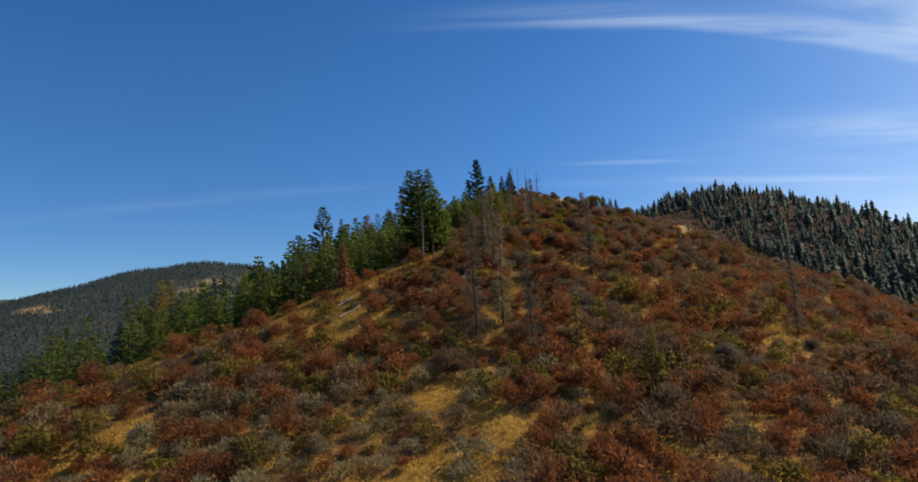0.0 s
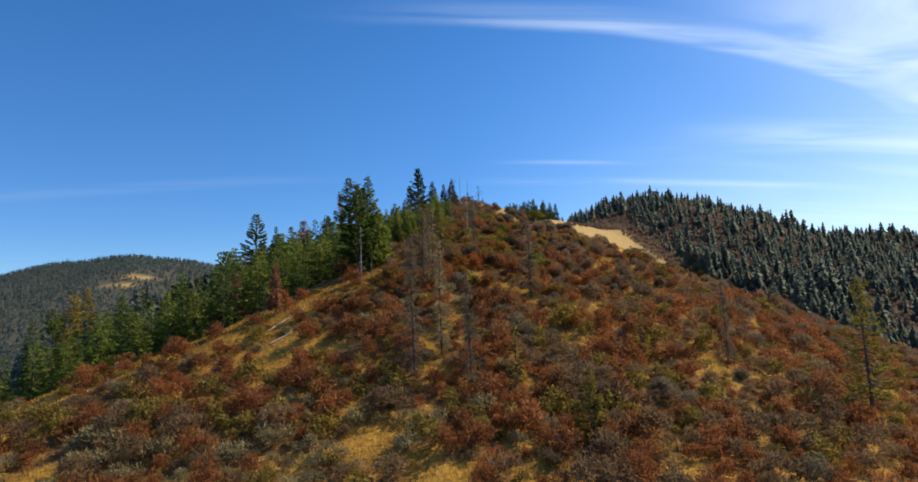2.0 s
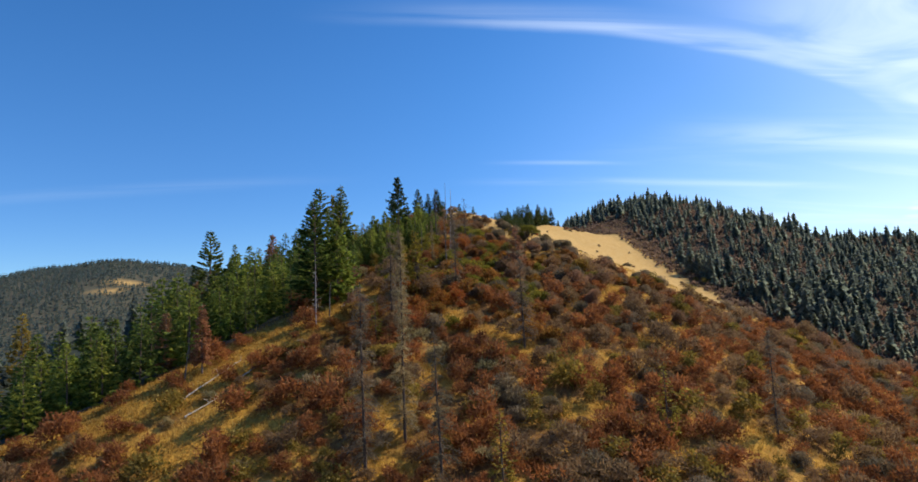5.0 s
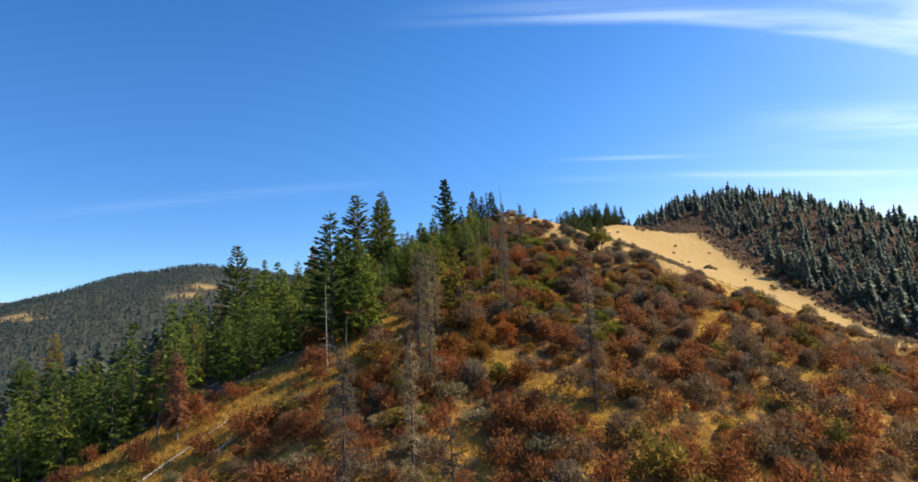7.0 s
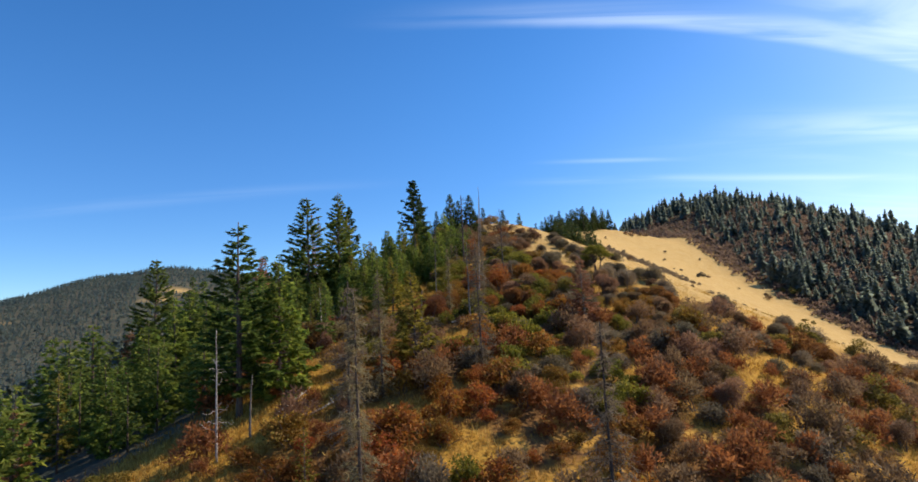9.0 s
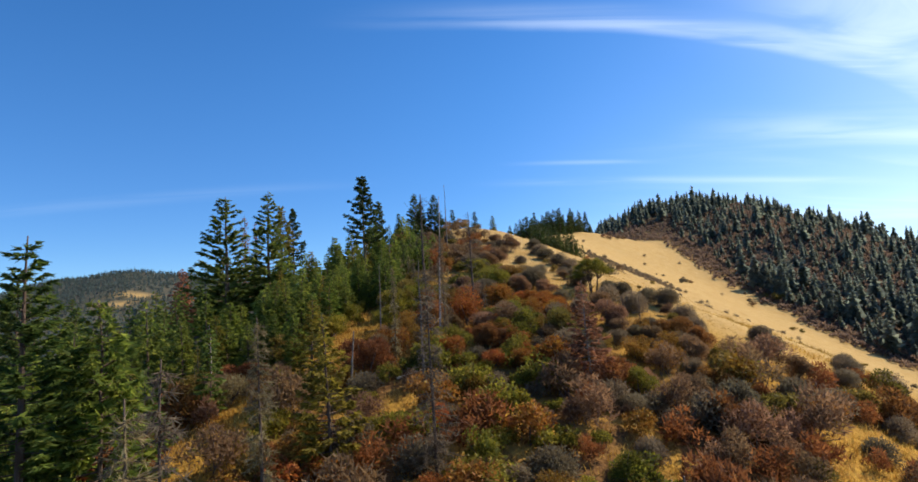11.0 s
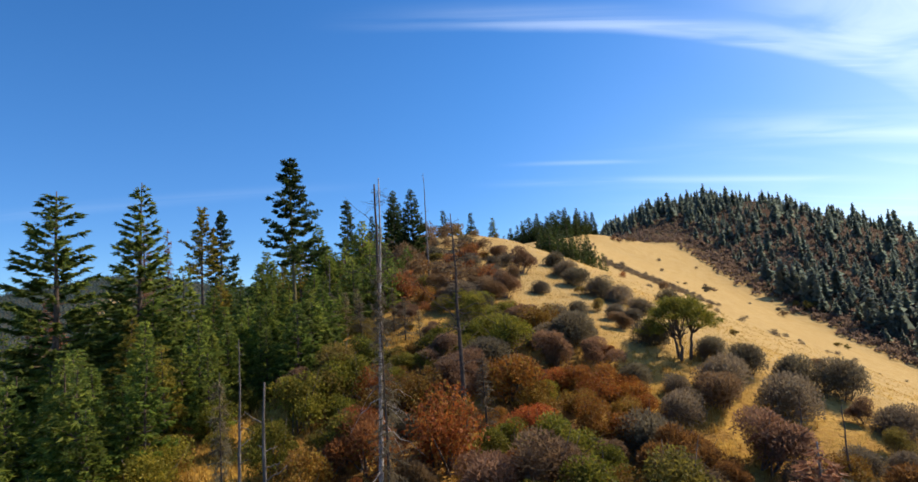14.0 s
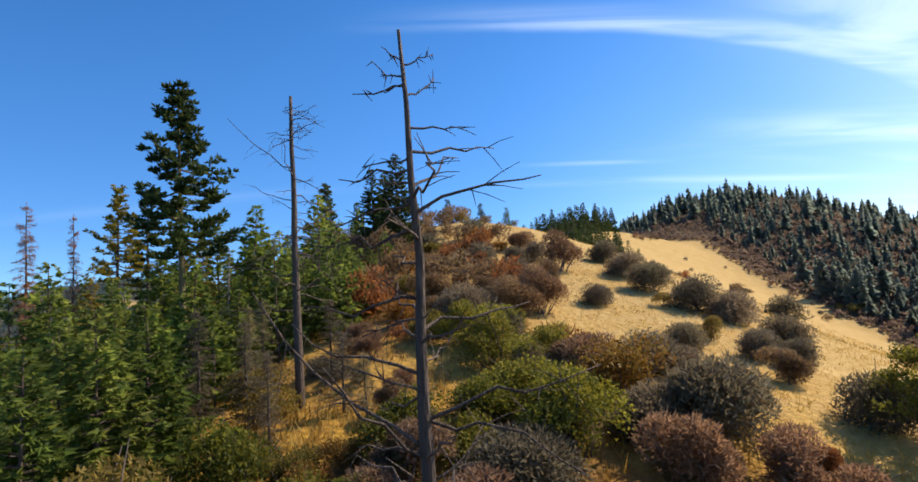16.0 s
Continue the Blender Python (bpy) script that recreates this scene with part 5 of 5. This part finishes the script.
GREEN_SPOTS = ((28.6, 168.7, 1.8), (29.5, 166.1, 1.9), (27.6, 174.7, 1.7), (28.8, 176.5, 1.7), (32.6, 183.1, 1.3), (30.6, 203.2, 2.1), (30, 201, 2.1), (31.6, 199.2, 2.1), (28.6, 204.4, 1.9), (33, 201, 1.9), (40.3, 156.8, 2), (31.1, 136.6, 2.2), (33.8, 137.2, 2.2), (34, 144.3, 2), (20.8, 166.6, 1.8), (31.7, 134.7, 2.2),)


def set_out(kind, spots, broad=0.92, tall=(0.85, 1.1)):
    for x, y, size in spots:
        place_copy(NEARBY[kind][RS.integers(3)], x, y, RS.uniform(0, 360), size * broad, 0.05, tall=RS.uniform(*tall))


# mixed oak scrub at the foot of the hooked snag
for x, y, size, kind in ((25.5, 190.5, 1.2, "green"), (27.9, 192.0, 1.3, "green"), (23.4, 192.0, 1.1, "orange"), (21.5, 191.0, 1.2, "olive"), (29.6, 190.0, 1.1, "orange"), (26.5, 187.5, 1.1, "red"), (24.0, 188.5, 1.2, "green"), (28.2, 195.2, 1.2, "green"), (25.0, 195.8, 1.1, "brown"), (22.8, 186.0, 1.1, "brown")):
    set_out(kind, ((x, y, size),))
for spots in (GREY_HIGH, GREY_MID, GREY_LOW):
    set_out("grey", [(x, y, min(size, 1.75) * (1.35 if y > 176 else 1.1)) for x, y, size in spots], 1.0, (0.95, 1.2))
for kind, spots in (("brown", BROWN_SPOTS), ("olive", OLIVE_SPOTS), ("green", GREEN_SPOTS), ("rust", RUST_SPOTS), ("red", RED_SPOTS), ("orange", ORANGE_SPOTS)):
    set_out(kind, [(x, y, min(size, 2.1) * (1.2 if kind == "brown" else 1.0)) for x, y, size in spots], 1.0)

# low shrubs dotted over the far golden face, a dark belt of them along its near rim, and a few large clumps
face = scatter(RS, 60, 300, 268, 560, 1500, lambda x, y: (0.02 + 0.3 * smooth(rolling(x, y, 38, 57), 0.26, 0.36)) * smooth(side_of(x, y), 0, 12) * smooth(-side_of(x, y), -150, -120), 4.0)
belt = scatter(RS, 96, 156, 360, 412, 4000, lambda x, y: np.exp(-((y - 379 - 0.25 * (x - 122)) / 9) ** 4) * smooth(x, 98, 106) * smooth(-x, -152, -144), 2.1)
joined("slope_shrubs", "low dark shrubs dotted over golden grass", "scrub", COARSE["grey"], np.row_stack([np.column_stack([face, RS.uniform(0.7, 1.9, len(face))]), np.column_stack([belt, RS.uniform(0.9, 1.7, len(belt))])]), GREYBUSH)
for x, y, size, kind in ((186, 457, 2.8, "grey"), (191, 462, 2.6, "grey"), (196, 465, 2.0, "brown"), (176, 437, 1.6, "grey"), (168, 443, 1.5, "grey"), (223, 408, 2.4, "olive"), (229, 410, 2.0, "olive"), (236, 467, 3.0, "brown"), (242, 480, 2.2, "grey"), (172, 543, 3.2, "brown"), (166, 540, 2.8, "brown"), (182, 555, 2.8, "brown"), (192, 567, 2.6, "brown"), (199, 330, 2.2, "olive")):
    place_copy(KINDS[kind][RS.integers(2)], x, y, RS.uniform(0, 360), size, 0.05, tall=0.8)
for x, y, size in ((262, 482, 5.2), (267, 486, 4.4), (258, 487, 4.0)):
    place_copy(KINDS["olive"][RS.integers(2)], x, y, RS.uniform(0, 360), size, 0.05, tall=0.85)

# ---- dry grass ----


def build_grass():
    rng = np.random.default_rng(303)
    x, y = rng.uniform(-95, 120, 90000), rng.uniform(25, 262, 90000)
    open_ground = (1 - scrub_density(x, y) * 0.8) * (1 - wood_cover(x, y))
    ok = rng.random(len(x)) < open_ground * 0.55
    x, y = x[ok], y[ok]
    z = ground_height(x, y)
    m = 4
    at = np.repeat(np.stack([x, y, z - 0.03], -1), m, 0) + rng.normal(0, 0.16, (len(x) * m, 3)) * [1, 1, 0]
    way = rng.normal(0, 0.35, (len(at), 3)) + [0, 0, 1.0]
    near = np.repeat(y > 150, m)
    g = Geo()
    g.leaves(at, way, rng.uniform(0.25, 0.65, len(at)) * np.where(near, 0.55, 1.1), np.where(near, 0.05, 0.13), rng)
    x, y = rng.uniform(-5, 62, 26000), rng.uniform(168, 232, 26000)
    ok = rng.random(len(x)) < np.where(side_of(x, y) > -14, 1.0, 0.0)
    x, y = x[ok], y[ok]
    at = np.repeat(np.stack([x, y, ground_height(x, y) - 0.03], -1), 3, 0) + rng.normal(0, 0.1, (len(x) * 3, 3)) * [1, 1, 0]
    g.leaves(at, rng.normal(0, 0.35, (len(at), 3)) + [0, 0, 1.0], rng.uniform(0.10, 0.30, len(at)), 0.035, rng)
    x, y = rng.uniform(-60, 110, 80000), rng.uniform(40, 200, 80000)
    ok = rng.random(len(x)) < np.maximum(meadow(x, y), opening(x, y)) * (1 - wood_cover(x, y)) * 0.9
    x, y = x[ok], y[ok]
    at = np.repeat(np.stack([x, y, ground_height(x, y) - 0.03], -1), 4, 0) + rng.normal(0, 0.22, (len(x) * 4, 3)) * [1, 1, 0]
    g.leaves(at, rng.normal(0, 0.3, (len(at), 3)) + [0, 0, 1.0], rng.uniform(0.3, 0.75, len(at)), 0.10, rng)
    h = Geo()
    x, y = rng.uniform(-60, 75, 80000), rng.uniform(45, 215, 80000)
    ok = rng.random(len(x)) < litter_cover(x, y) * (1 - wood_cover(x, y)) * (0.35 + 0.65 * meadow(x, y)) + 0.8 * meadow(x, y)
    x, y = x[ok], y[ok]
    at = np.repeat(np.stack([x, y, ground_height(x, y) - 0.03], -1), 3, 0) + rng.normal(0, 0.2, (len(x) * 3, 3)) * [1, 1, 0]
    h.leaves(at, rng.normal(0, 0.4, (len(at), 3)) + [0, 0, 1.0], rng.uniform(0.3, 0.8, len(at)), 0.11, rng)
    tagged(new("rusty_grass", h.mesh("rusty_grass", RUSTGRASS)), "rust-coloured grass between the shrubs", "grass", kind="stuff")
    tagged(new("dry_grass", g.mesh("dry_grass", STRAW)), "tufts of dry golden grass on the slope", "grass", kind="stuff")


build_grass()

# the first of each kind has served as a pattern only
for ob in MASTERS:
    if ob.matrix_basis.translation.length < 1e-6:
        for child in list(ob.children_recursive):
            bpy.data.objects.remove(child)
        bpy.data.objects.remove(ob)
